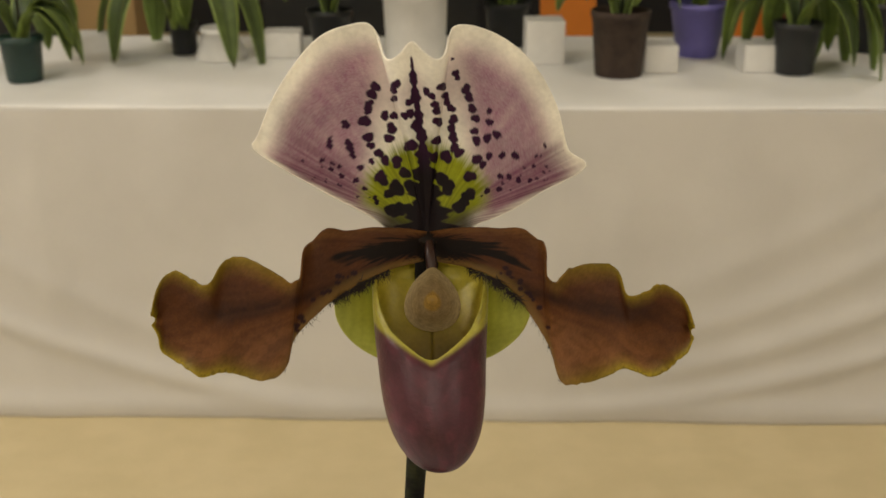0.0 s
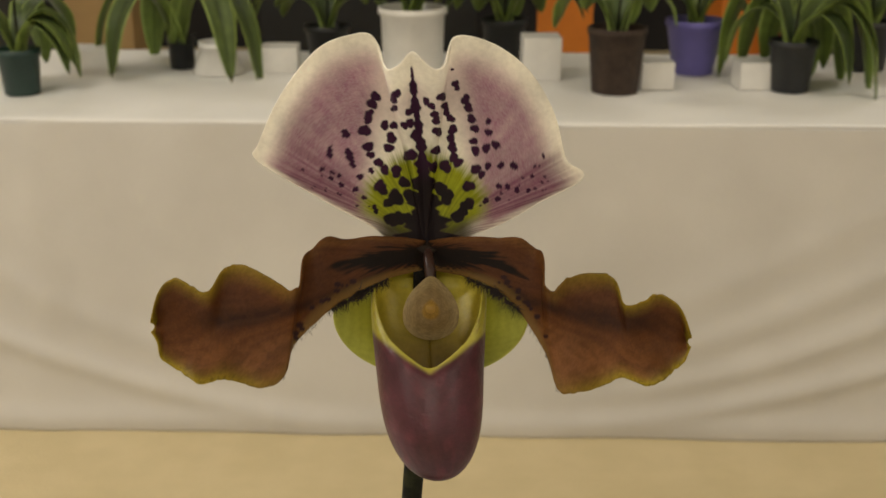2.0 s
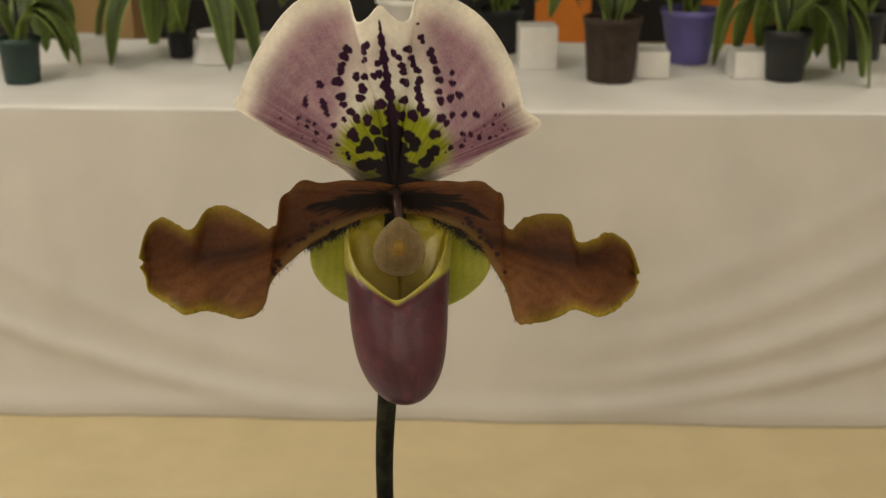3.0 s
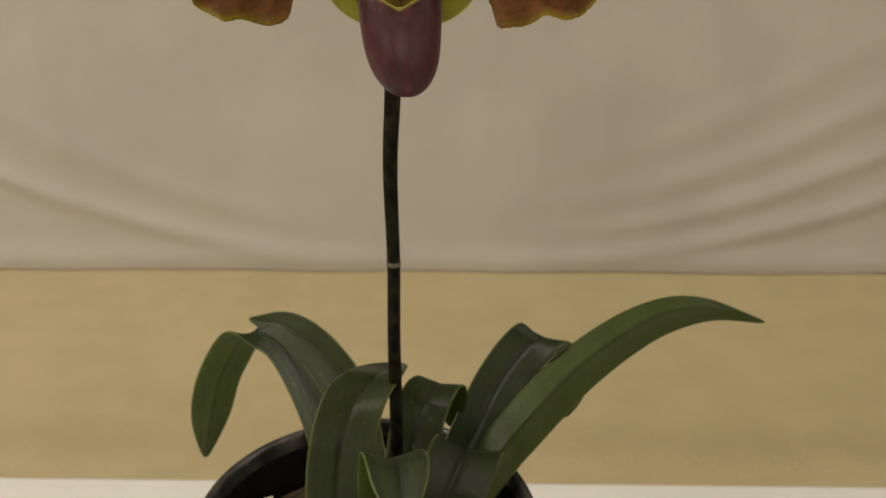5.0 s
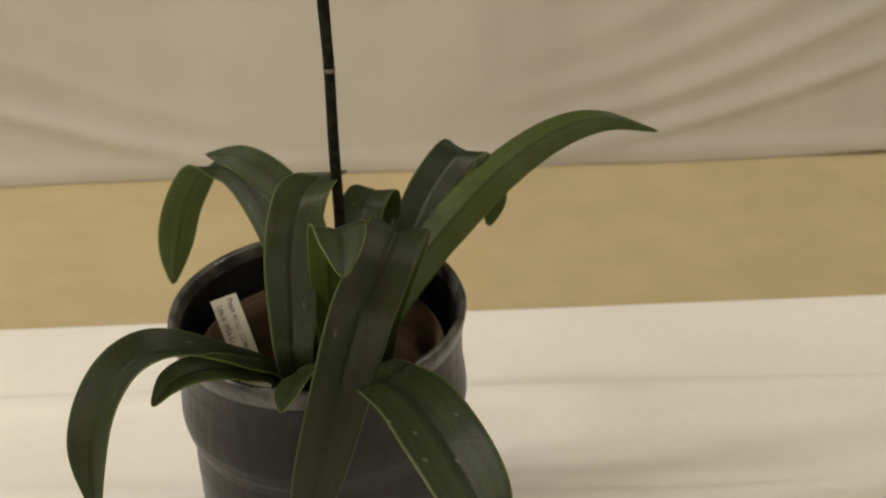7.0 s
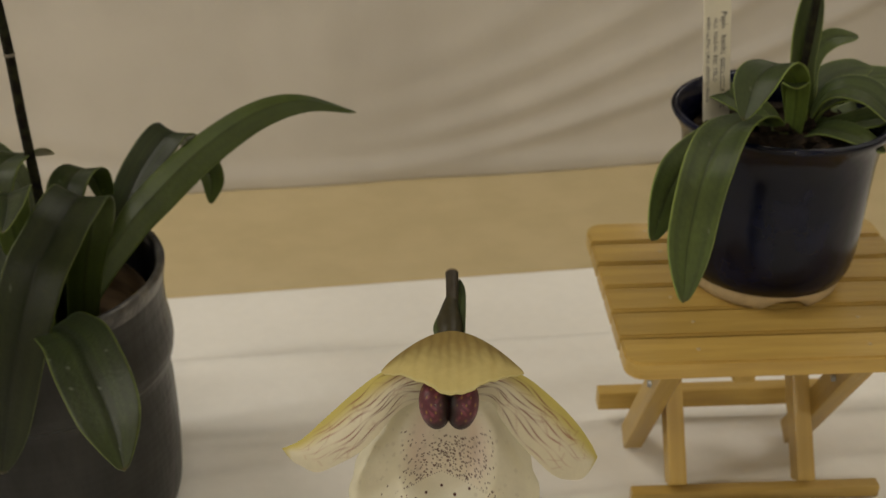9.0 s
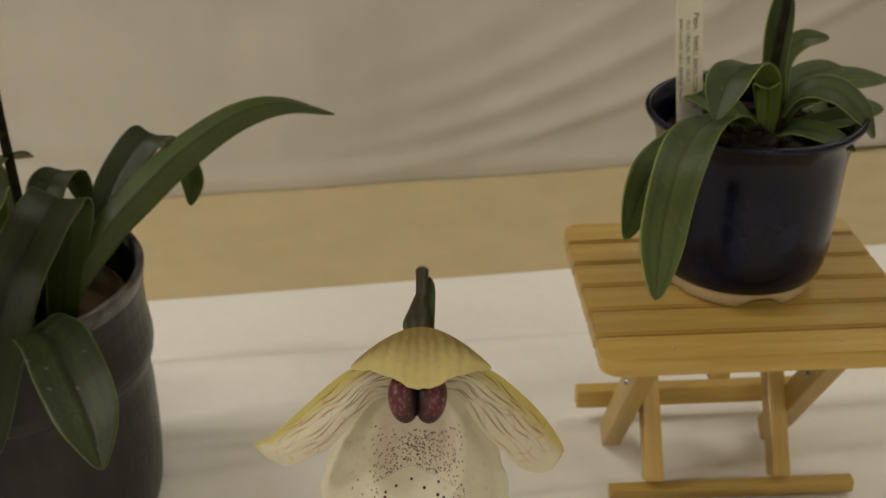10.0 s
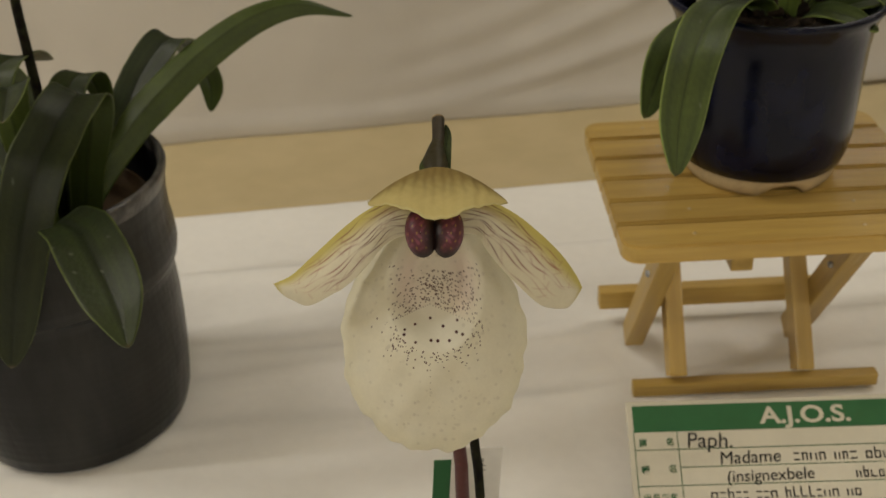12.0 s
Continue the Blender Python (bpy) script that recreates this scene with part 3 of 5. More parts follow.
RT = [(0.4, 0.8, -2), (7.5, 1.7, 1), (18.8, 1.8, 4), (26.4, -0.1, 6), (29.0, -3.6, 9), (29.0, -10.5, 13), (31.2, -11.4, 14), (35.0, -8.4, 11), (42.2, -7.2, 9), (46.5, -8.5, 10), (48.0, -14.5, 16), (52.5, -14.3, 14), (57.0, -12.3, 12), (62.2, -15.3, 12), (65.2, -22.9, 12)]
RB = [(1.2, -6.8, -2), (10.4, -8.6, 0), (17.5, -11.5, 2), (23.0, -16.4, 4), (27.1, -22.6, 6), (30.5, -28.8, 8), (32.7, -36.3, 11), (36.8, -36.6, 13), (42.8, -35.5, 10), (47.8, -33.1, 13), (53.6, -34.7, 15), (58.6, -33.2, 12), (61.4, -31.0, 11), (63.6, -28.6, 12), (65.1, -25.4, 12)]
petal_left = bloom("petal", petal_mesh(LT, LB, -1, 21), M_PETAL, "brown wavy petal with a lime rim")
petal_right = bloom("petal", petal_mesh(RT, RB, 1, 22), M_PETAL, "brown wavy petal with a lime rim")

# dorsal sepal: angle from upright, reach and forward lean of its outline
DORSAL = [(-90, 9.4, 0), (-77, 16.8, 2), (-70.5, 29.4, 4), (-67.5, 41, 6), (-65.5, 47.9, 7), (-60.3, 47.8, 10), (-42.1, 49.6, 19), (-29.8, 51.3, 23), (-21.7, 50.8, 24), (-16.2, 49.6, 24), (-14.2, 46.5, 23),
          (-13.9, 41.5, 25), (-12.4, 39.3, 27), (-8.7, 39.8, 28), (-4.2, 42.3, 28.4), (-0.4, 39.9, 28), (3.4, 38.5, 27), (6.4, 40.2, 25), (7.3, 45.2, 23), (8.4, 47.5, 23), (13, 48.4, 24), (21.3, 48.3, 23),
          (32, 46.9, 21), (45.8, 43.8, 16), (61, 40.2, 10), (69.4, 42.4, 8), (73.5, 30.2, 5), (80.9, 19.5, 2), (90, 9.3, 0)]


# rows of spots: first and last place, how many, how large
SPOTS_WEST = [(-13.8, 37.4, -15.5, 31.4, 4, 1.35), (-16.3, 28.8, -15.5, 25.2, 2, 1.6), (-14.8, 22.6, -10.5, 18.7, 3, 1.2), (-7.9, 38.1, -8.6, 34.5, 3, 1.15), (-10.8, 30.5, -5.5, 30.2, 3, 1.15),
              (-9.8, 27.3, -10.4, 24.0, 2, 1.35), (-21.0, 28.0, -21.0, 28.0, 1, 1.2), (-20.7, 23.5, -19.1, 20.6, 3, 1.1), (-24.9, 23.7, -25.6, 22.3, 2, 0.95), (-27.0, 19.1, -22.3, 17.5, 3, 0.7),
              (-24.9, 16.1, -18.4, 13.7, 3, 0.75), (-2.9, 27.3, -4.3, 22.6, 2, 1.8), (-17.0, 17.0, -14.5, 18.5, 2, 0.9), (-5.0, 33.5, -4.6, 30.5, 2, 1.2)]
SPOTS_EAST = [(0.0, 36.7, 2.4, 31.4, 4, 1.05), (3.2, 37.4, 5.8, 32.1, 4, 1.1), (2.4, 28.3, 2.4, 23.7, 2, 1.5), (6.0, 29.5, 6.8, 22.3, 4, 1.3), (7.3, 40.7, 7.6, 40.0, 2, 0.9),
              (9.6, 37.0, 11.5, 32.4, 3, 1.4), (11.8, 29.2, 12.1, 23.7, 3, 1.25), (12.5, 19.4, 14.4, 17.7, 2, 1.25), (15.5, 30.9, 15.5, 28.3, 2, 0.95), (17.6, 25.2, 15.0, 24.5, 2, 1.15),
              (15.8, 20.1, 22.2, 20.1, 3, 1.0), (29.4, 22.6, 26.2, 17.3, 3, 0.5), (18.3, 14.8, 25.5, 14.0, 4, 0.75), (6.4, 44.6, 6.4, 44.6, 1, 0.45)]
SPOTS_BASE = [(-12.7, 14.8, -11.6, 14.2, 2, 1.7), (-8.0, 18.7, -6.0, 15.8, 2, 1.8), (1.7, 19.7, 7.8, 20.6, 3, 1.5), (10.6, 14.8, 10.6, 14.8, 1, 1.7), (-8.3, 12.2, -4.0, 12.2, 2, 2.0),
              (3.6, 14.5, 5.0, 12.0, 2, 2.0), (-9.8, 6.0, -5.0, 6.5, 3, 1.9), (8.0, 7.0, 10.8, 10.0, 3, 1.8), (14.7, 10.8, 18.3, 11.5, 2, 0.9), (-16.0, 11.5, -13.0, 8.0, 3, 0.8), (-10.0, 10.4, -10.0, 10.4, 1, 1.2)]


def dorsal_mesh():
    n, m = 200, 420
    o = spline(DORSAL, m)
    ang, reach, lean = np.radians(o[:, 0]), o[:, 1], o[:, 2]
    s = np.linspace(0.02, 1, n)
    rr = s[:, None] * reach[None]
    aa = np.repeat(ang[None], n, 0)
    x, y = rr * np.sin(aa), rr * np.cos(aa)
    z = lean[None] * s[:, None] ** 1.25 - 4.0 * np.sin(np.pi * s)[:, None] * np.cos(aa) - 1.6 * np.exp(-((x / 2.2) ** 2)) * (1 - s)[:, None]
    z = z - 2.2 * step(0.90, 1.0, s)[:, None] * step(6, 18, np.abs(np.degrees(aa) + 2.5)) * step(75, 55, np.abs(np.degrees(aa)))
    P = np.stack([x - 0.4, y + 1.9 - 2.6 * step(14, 2, rr), z - 1], 2)
    deg = np.degrees(aa)
    white, pink, green, plum, black = rgb(0.90, 0.86, 0.77), rgb(0.33, 0.135, 0.225), rgb(0.33, 0.36, 0.015), rgb(0.038, 0.007, 0.034), rgb(0.010, 0.005, 0.007)
    rs = np.random.default_rng(5)
    streak = np.interp(deg, np.linspace(-95, 95, 260), rs.random(260))
    cloud = 0.5 + 0.25 * np.sin(x * 0.9 + np.sin(y * 0.6) * 1.5) + 0.25 * np.sin(y * 1.1 + np.sin(x * 0.8) * 2)
    depth = (1 - s[:, None]) * reach[None]
    col = np.broadcast_to(white, P.shape)
    wing = np.abs(x + 0.8 + 0.02 * y)
    side = step(10, 18, wing + 0.16 * (y - 14)) * step(1.5, 8.5, depth) * step(9, 17, rr)
    col = mix(col, pink, side * (0.70 + 0.08 * streak + 0.10 * cloud + 0.16 * (rs.random(P.shape[:2]) - 0.5)))
    col = mix(col, rgb(0.62, 0.46, 0.48), 0.5 * step(3, 9, depth) * step(24, 34, rr) * step(14, 6, wing))
    low = step(46, 62, np.abs(deg)) * step(45, 34, rr) * step(0.2, 1.5, depth)
    col = mix(col, rgb(0.17, 0.045, 0.095), low * (0.25 + 0.75 * streak) * 0.85)
    g = step(1.12, 0.80, np.hypot((x + 0.5) / 16.5, (y - 7.5) / 14.0) + 0.16 * (streak - 0.5))
    col = mix(col, green * (0.65 + 0.5 * streak[..., None]), g * step(80, 64, np.abs(deg)))
    col = mix(col, rgb(0.055, 0.052, 0.010), 0.9 * step(7, 2.5, y) * step(15, 9, np.abs(x)))
    dark = np.zeros(rr.shape)
    # the spots lie on the plan that the hooded sepal shows from the front
    xs, ys = P[..., 0] * 285 / (285 - P[..., 2]), P[..., 1] * 285 / (285 - P[..., 2])

    def spot(cx, cy, size, soft=0.12):
        turn = np.arctan2(ys - cy, xs - cx)
        wob = 1 + 0.14 * np.sin(2 * turn + rs.uniform(0, 6)) + 0.09 * np.sin(3 * turn + rs.uniform(0, 6)) + 0.05 * np.sin(5 * turn + rs.uniform(0, 6))
        return step(1 + soft, 1 - soft, np.hypot(xs - cx, ys - cy) / (size * wob))

    for rows in (SPOTS_WEST, SPOTS_EAST, SPOTS_BASE):
        for x0, y0, x1, y1, count, size in rows:
            for k in range(count):
                f = k / max(count - 1, 1)
                jig = 0.25 if count > 1 else 0.0
                dark = np.maximum(dark, spot(x0 + (x1 - x0) * f + rs.normal(0, jig), y0 + (y1 - y0) * f + rs.normal(0, jig), size * rs.uniform(0.80, 1.06)))
    for _ in range(26):
        t = rs.choice((-1, 1)) * rs.uniform(58, 69)
        q = rs.uniform(16, 36)
        dark = np.maximum(dark, 0.8 * spot(q * math.sin(math.radians(t)) - 0.5, q * math.cos(math.radians(t)) + 2, rs.uniform(0.2, 0.5)))
    middle = np.interp(ys, [0, 12, 25, 38, 46], [-0.3, -0.6, -1.6, -3.4, -4.2])
    wide = np.interp(ys, [0, 6, 10, 16, 22, 30, 36, 41, 45], [7.5, 5.0, 3.6, 2.4, 1.4, 1.1, 1.2, 0.9, 0.2]) * (1 + 0.28 * np.sin(ys * 1.3) + 0.15 * np.sin(ys * 3.1 + 1))
    dark = np.maximum(dark, step(1.12, 0.86, np.abs(xs - middle) / wide) * step(45.6, 44.6, ys))
    dark = np.maximum(dark, 0.98 * step(9.0, 5.0, rr + 1.2 * streak + 0.035 * np.abs(deg)))
    col = mix(col, plum, dark)
    col = mix(col, black, dark * step(22, 12, rr))
    speck = rs.random(P.shape[:2])
    col = mix(col, plum * 2, (speck > 0.985) * 0.35 * low)
    return sheet("dorsal_sepal", P, col, 0.5)


bloom("dorsal_sepal", dorsal_mesh(), M_PETAL, "white and pink hooded sepal with dark plum spots")


def pouch_mesh():
    n, m = 110, 120
    a = np.linspace(-math.pi, math.pi, m)
    front = np.cos(a)
    ab = np.abs(a)
    top = np.interp(ab, [0, 0.12, 0.30, 0.80, 1.15, 1.45, 1.8, 3.2], [-30.6, -30.3, -28.8, -24.0, -18.5, -11.5, -6.5, -5.0])
    h = np.linspace(0, 1, n)[:, None]
    low = -58.4
    y = top[None] + (low - top[None]) * (1 - (1 - h) ** 1.35)
    k = np.clip((y - low) / 47.0, 0, 1)
    wide = (12.6 + 1.9 * step(0.3, 1.0, k)) * (1 - np.clip(1 - k / 0.50, 0, 1) ** 2.3) ** (1 / 2.1)
    deep = wide * 0.82
    cx, cz = 0.5 + 2.6 * (1 - k) ** 2, 5.5 + 4.5 * (1 - k) - 5.5 * k**2
    x = cx + wide * np.sin(a)[None]
    z = cz + deep * front[None]
    flare = np.exp(-((h / 0.035) ** 2))
    x = x - 0.7 * flare * np.sin(a)[None]
    z = z - 1.0 * flare * front[None]
    P = np.stack([x, y, z], 2)
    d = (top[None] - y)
    maroon, deepc, lime, honey = rgb(0.070, 0.016, 0.024), rgb(0.034, 0.008, 0.014), rgb(0.34, 0.30, 0.035), rgb(0.22, 0.15, 0.03)
    rs = np.random.default_rng(8)
    streak = np.interp(np.repeat(a[None], n, 0) + 0.02 * y, np.linspace(-6, 6, 300), rs.random(300))
    col = mix(np.broadcast_to(maroon, P.shape), deepc, 0.75 * streak)
    blot = np.sin(x * 0.8 + 1.5 * np.sin(y * 0.25)) * np.sin(y * 0.55 + 1.2 * np.sin(x * 0.6))
    col = mix(col, maroon * 1.6, 0.45 * step(0.2, 0.9, blot))
    col = col * (0.86 + 0.28 * rs.random(P.shape[:2]))[..., None]
    col = mix(col, maroon * 1.5, 0.5 * np.exp(-(((y + 41) / 9) ** 2)) * streak)
    edge_y = np.interp(ab, [0, 0.4, 0.85, 1.3, 3.2], [-32.0, -29.0, -25.2, -22.5, -21.5])[None]
    col = mix(col, lime, step(edge_y - 0.7, edge_y + 0.9, y))
    speck = rs.random(P.shape[:2])
    col = mix(col, honey, (speck > 0.8) * step(edge_y, edge_y + 3, y) * 0.6)
    # yellow inside sinks to honey with depth, the shade of the hollow painted in
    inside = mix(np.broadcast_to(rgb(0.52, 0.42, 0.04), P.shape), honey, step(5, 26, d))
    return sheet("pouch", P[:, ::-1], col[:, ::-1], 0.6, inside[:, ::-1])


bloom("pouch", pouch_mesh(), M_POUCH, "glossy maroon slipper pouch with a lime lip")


def oval_mesh(name, cx, cy, rx, ry, depth, dome, colour, point=0.0, n=50, m=64, rim=None, lobes=0.0, pear=0.0, eye=None):
    s, a = np.linspace(0.01, 1, n)[:, None], np.linspace(0, 2 * math.pi, m)[None]
    shape = 1 + lobes * np.cos(2 * a) + point * np.exp(-(((a - math.pi / 2) / 0.35) ** 2))
    x, y = cx + rx * s * np.cos(a) * shape * (1 - pear * np.sin(a)), cy + ry * s * np.sin(a) * shape
    z = depth + dome * (1 - s**2) + 0 * a
    P = np.stack([x, y, z], 2)
    c = np.broadcast_to(colour, P.shape)
    if rim is not None:
        c = mix(c, rim, step(0.55, 1.0, s + 0 * a))
    if eye is not None:
        c = mix(c, eye, 0.85 * step(0.36, 0.24, s + 0 * a))
        c = c * (0.80 + 0.40 * np.random.default_rng(3).random(c.shape[:2]))[..., None]
    veins = 0.5 + 0.5 * np.sin(x * 2.4)
    c = mix(c, c * 0.82, veins * 0.6)
    return sheet(name, P, c, 0.5, closed=True)


bloom("synsepal", oval_mesh("synsepal", 1.0, -18.8, 26.0, 16.6, -11.0, -5.0, rgb(0.46, 0.46, 0.05), rim=rgb(0.52, 0.53, 0.10)), M_PETAL, "pale lime lower sepal")
shield = bloom("staminode", oval_mesh("staminode", 1.1, -16.8, 6.9, 7.6, 5.0, 1.8, rgb(0.22, 0.150, 0.062), rim=rgb(0.32, 0.24, 0.115), point=0.12, pear=0.20, eye=rgb(0.30, 0.17, 0.02)), M_PETAL, "tan hairy shield")
bloom("staminode_boss", oval_mesh("staminode_boss", 1.1, -16.4, 1.3, 1.2, 6.75, 0.35, rgb(0.26, 0.145, 0.015), n=16, m=28), M_POUCH, "ochre knob", shield)
bloom("column", tube("column", [(0.3, -2.0, 0.5), (0.4, -4.0, 2.5), (0.8, -7, 3.6), (1.0, -11, 4.0)], [1.0, 1.3, 1.4, 1.2], 16, rgb(0.034, 0.014, 0.010)), M_POUCH, "dark brown column")
bloom("joint", oval_mesh("joint", 0.2, -0.6, 5.5, 3.2, -3.2, 0.8, rgb(0.010, 0.007, 0.004), n=14, m=30), M_PETAL, "dark fuzzy centre")
bloom("ovary", tube("ovary", [(-1.0, -7, -11), (-0.6, -3, -7), (0, 0, -2)], [3.0, 3.2, 3.0], 16, rgb(0.02, 0.012, 0.008)), M_PETAL, "dark ovary")


def hairs_mesh(line, count, length, down, seed, spread=0.6, thick=0.10):
    rs = np.random.default_rng(seed)
    c = spline(line, 300)
    V, F = [], []
    for _ in range(count):
        p = c[rs.integers(0, 300)] + rs.normal(0, 0.18, 3)
        d = np.array(down, float) + rs.normal(0, spread, 3)
        d = d / np.linalg.norm(d) * length * rs.uniform(0.5, 1.2)
        q = np.cross(d, (0.2, 0.1, 1.0))
        q = q / np.linalg.norm(q) * thick
        k = len(V)
        V += [p - q, p + q, p + np.array([0, 0, thick]), p + d]
        F += [(k, k + 1, k + 3), (k + 1, k + 2, k + 3), (k + 2, k, k + 3)]
    return mesh_from("hairs", V, F, smooth=False)


for line, seed, owner in ((LB[1:7], 31, petal_left), (RB[1:7], 32, petal_right)):
    ob = bloom("hairs", hairs_mesh([line[0], line[0], line[0], line[0], line[1], line[1]][3:] + [line[2]], 320, 3.2, (0, -1, 0.6), seed, thick=0.14), M_HAIR, "dark hairs along the petal base", owner)
    tagged(ob, kind="stuff")
    ob = bloom("hairs", hairs_mesh(line[1:], 70, 1.8, (0, -1, 0.4), seed + 7, thick=0.07), M_HAIR, "fine hairs on the petal edge", owner)
    tagged(ob, kind="stuff")
hair_line = [tuple(1000 * v for v in p) for p in stem_line]
ob = part("hairs", placed(hairs_mesh(hair_line, 2200, 2.0, (0, 0, 0.05), 41, spread=0.8, thick=0.07), Matrix.Diagonal((MM, MM, MM, 1))), M_HAIR, flower_stem, "short hairs all over the stem")
tagged(ob, kind="stuff")


# ---- labels ----
def bars(name, rows, mat, parent, m):
    """Small upright or level strips that stand for writing; rows of (x, y, width, height) on the label's face."""
    V, F = [], []
    for x, y, w, h in rows:
        k = len(V)
        V += [(x, y, 0), (x + w, y, 0), (x + w, y + h, 0), (x, y + h, 0)]
        V += [(a, b, 0.00012) for a, b, _ in V[-4:]]
        F += [(k + 4, k + 5, k + 6, k + 7), (k, k + 1, k + 5, k + 4), (k + 1, k + 2, k + 6, k + 5), (k + 2, k + 3, k + 7, k + 6), (k + 3, k, k + 4, k + 7)]
    return part(name, mesh_from(name, V, F, smooth=False), mat, parent, "", m)


def writing(name, text, size, mat, parent, m, label="", bold=0.0, slant=0.0):
    cu = bpy.data.curves.new(name, "FONT")
    cu.body, cu.size, cu.extrude, cu.offset, cu.shear = text, size, 0.00006, bold, slant
    tmp = bpy.data.objects.new(name, cu)
    scene.collection.objects.link(tmp)
    me = bpy.data.meshes.new_from_object(tmp.evaluated_get(bpy.context.evaluated_depsgraph_get()))
    bpy.data.objects.remove(tmp)
    me.name = name
    me.materials.clear()
    return part(name, me, mat, parent, label, m)


def scribble(x0, y0, length, height, seed):
    """Uneven strokes in words, as for writing that cannot be read."""
    rs = random.Random(seed)
    out, x, left = [], x0, rs.randint(3, 7)
    pen = height * 0.13
    while x < x0 + length:
        w, kind = height * rs.uniform(0.42, 0.62), rs.randint(0, 4)
        low, high = y0, y0 + height * rs.choice((0.65, 0.65, 1.0))
        if kind != 3:
            out.append((x, low, pen, high - low))
        if kind in (0, 1, 3):
            out.append((x, y0 + height * 0.55, w, pen))
        if kind in (0, 2, 3):
            out.append((x, low, w, pen))
        if kind in (0, 1, 4):
            out.append((x + w - pen, low, pen, height * 0.6))
        x += w + height * 0.2
        left -= 1
        if left == 0:
            x, left = x + height * 0.55, rs.randint(3, 8)
    return out


def frame_from(origin, right, up):
    """A pose from an origin and the ways to the right and up on a face."""
    x = Vector(right).normalized()
    z = x.cross(Vector(up)).normalized()
    y = z.cross(x)
    m = Matrix((x, y, z)).transposed().to_4x4()
    m.translation = origin
    return m


def plant_label(name, label, m, w, h, rows, words=()):
    tag = thing(name, label, "label", m)
    strip = part("strip", box_mesh("strip", (w, h, 0.0006), 0.0001, (0, 0, 0), 1), M_LABEL, tag)
    bars("print", rows, M_INK, strip, pose(0, 0, 0.0003))
    for text, x, y, size in words:
        writing("lettering", text, size, M_INK, strip, pose(x, y, 0.0004), "printed genus name")
    return tag


# the label's long axis runs down into the pot
down = Vector((0.0090, -0.0110, -0.0270)).normalized()
right = Vector((0.94, 0.20, 0.24)).normalized()
mid = (Vector((-0.0945, 0.283, 0.8540)) + down * 0.026)
plant_label("plant_label", "cream plastic label with black print in the dark pot", frame_from(mid, down, right), 0.055, 0.0145,
            scribble(-0.0165, 0.0012, 0.030, 0.0030, 3) + scribble(-0.024, -0.0048, 0.040, 0.0034, 4), (("Paph.", -0.0262, 0.0012, 0.0042),))

# ---- hooded pale slipper orchid ----
pale = thing("orchid_plant", "slipper orchid with one cream speckled flower and yellow hood", "orchid")
PALE = pose(0.1607, -0.0483, 0.9479, 58.697, 2.250, -6.645) @ Matrix.Diagonal((MM, MM, MM, 1))


def pale_part(name, me, mat, label):
    return part(name, placed(me, PALE), mat, pale, label)


BOLD_DOTS = ((-1.1, 3.7), (-5.8, 1.95), (-9.0, 0.5), (-9.2, -1.0), (2.9, 1.3), (7.3, 3.2), (7.1, -0.3), (9.0, -0.95), (-5.6, -3.4), (-0.8, -2.9), (1.3, -3.05), (4.9, -2.9))


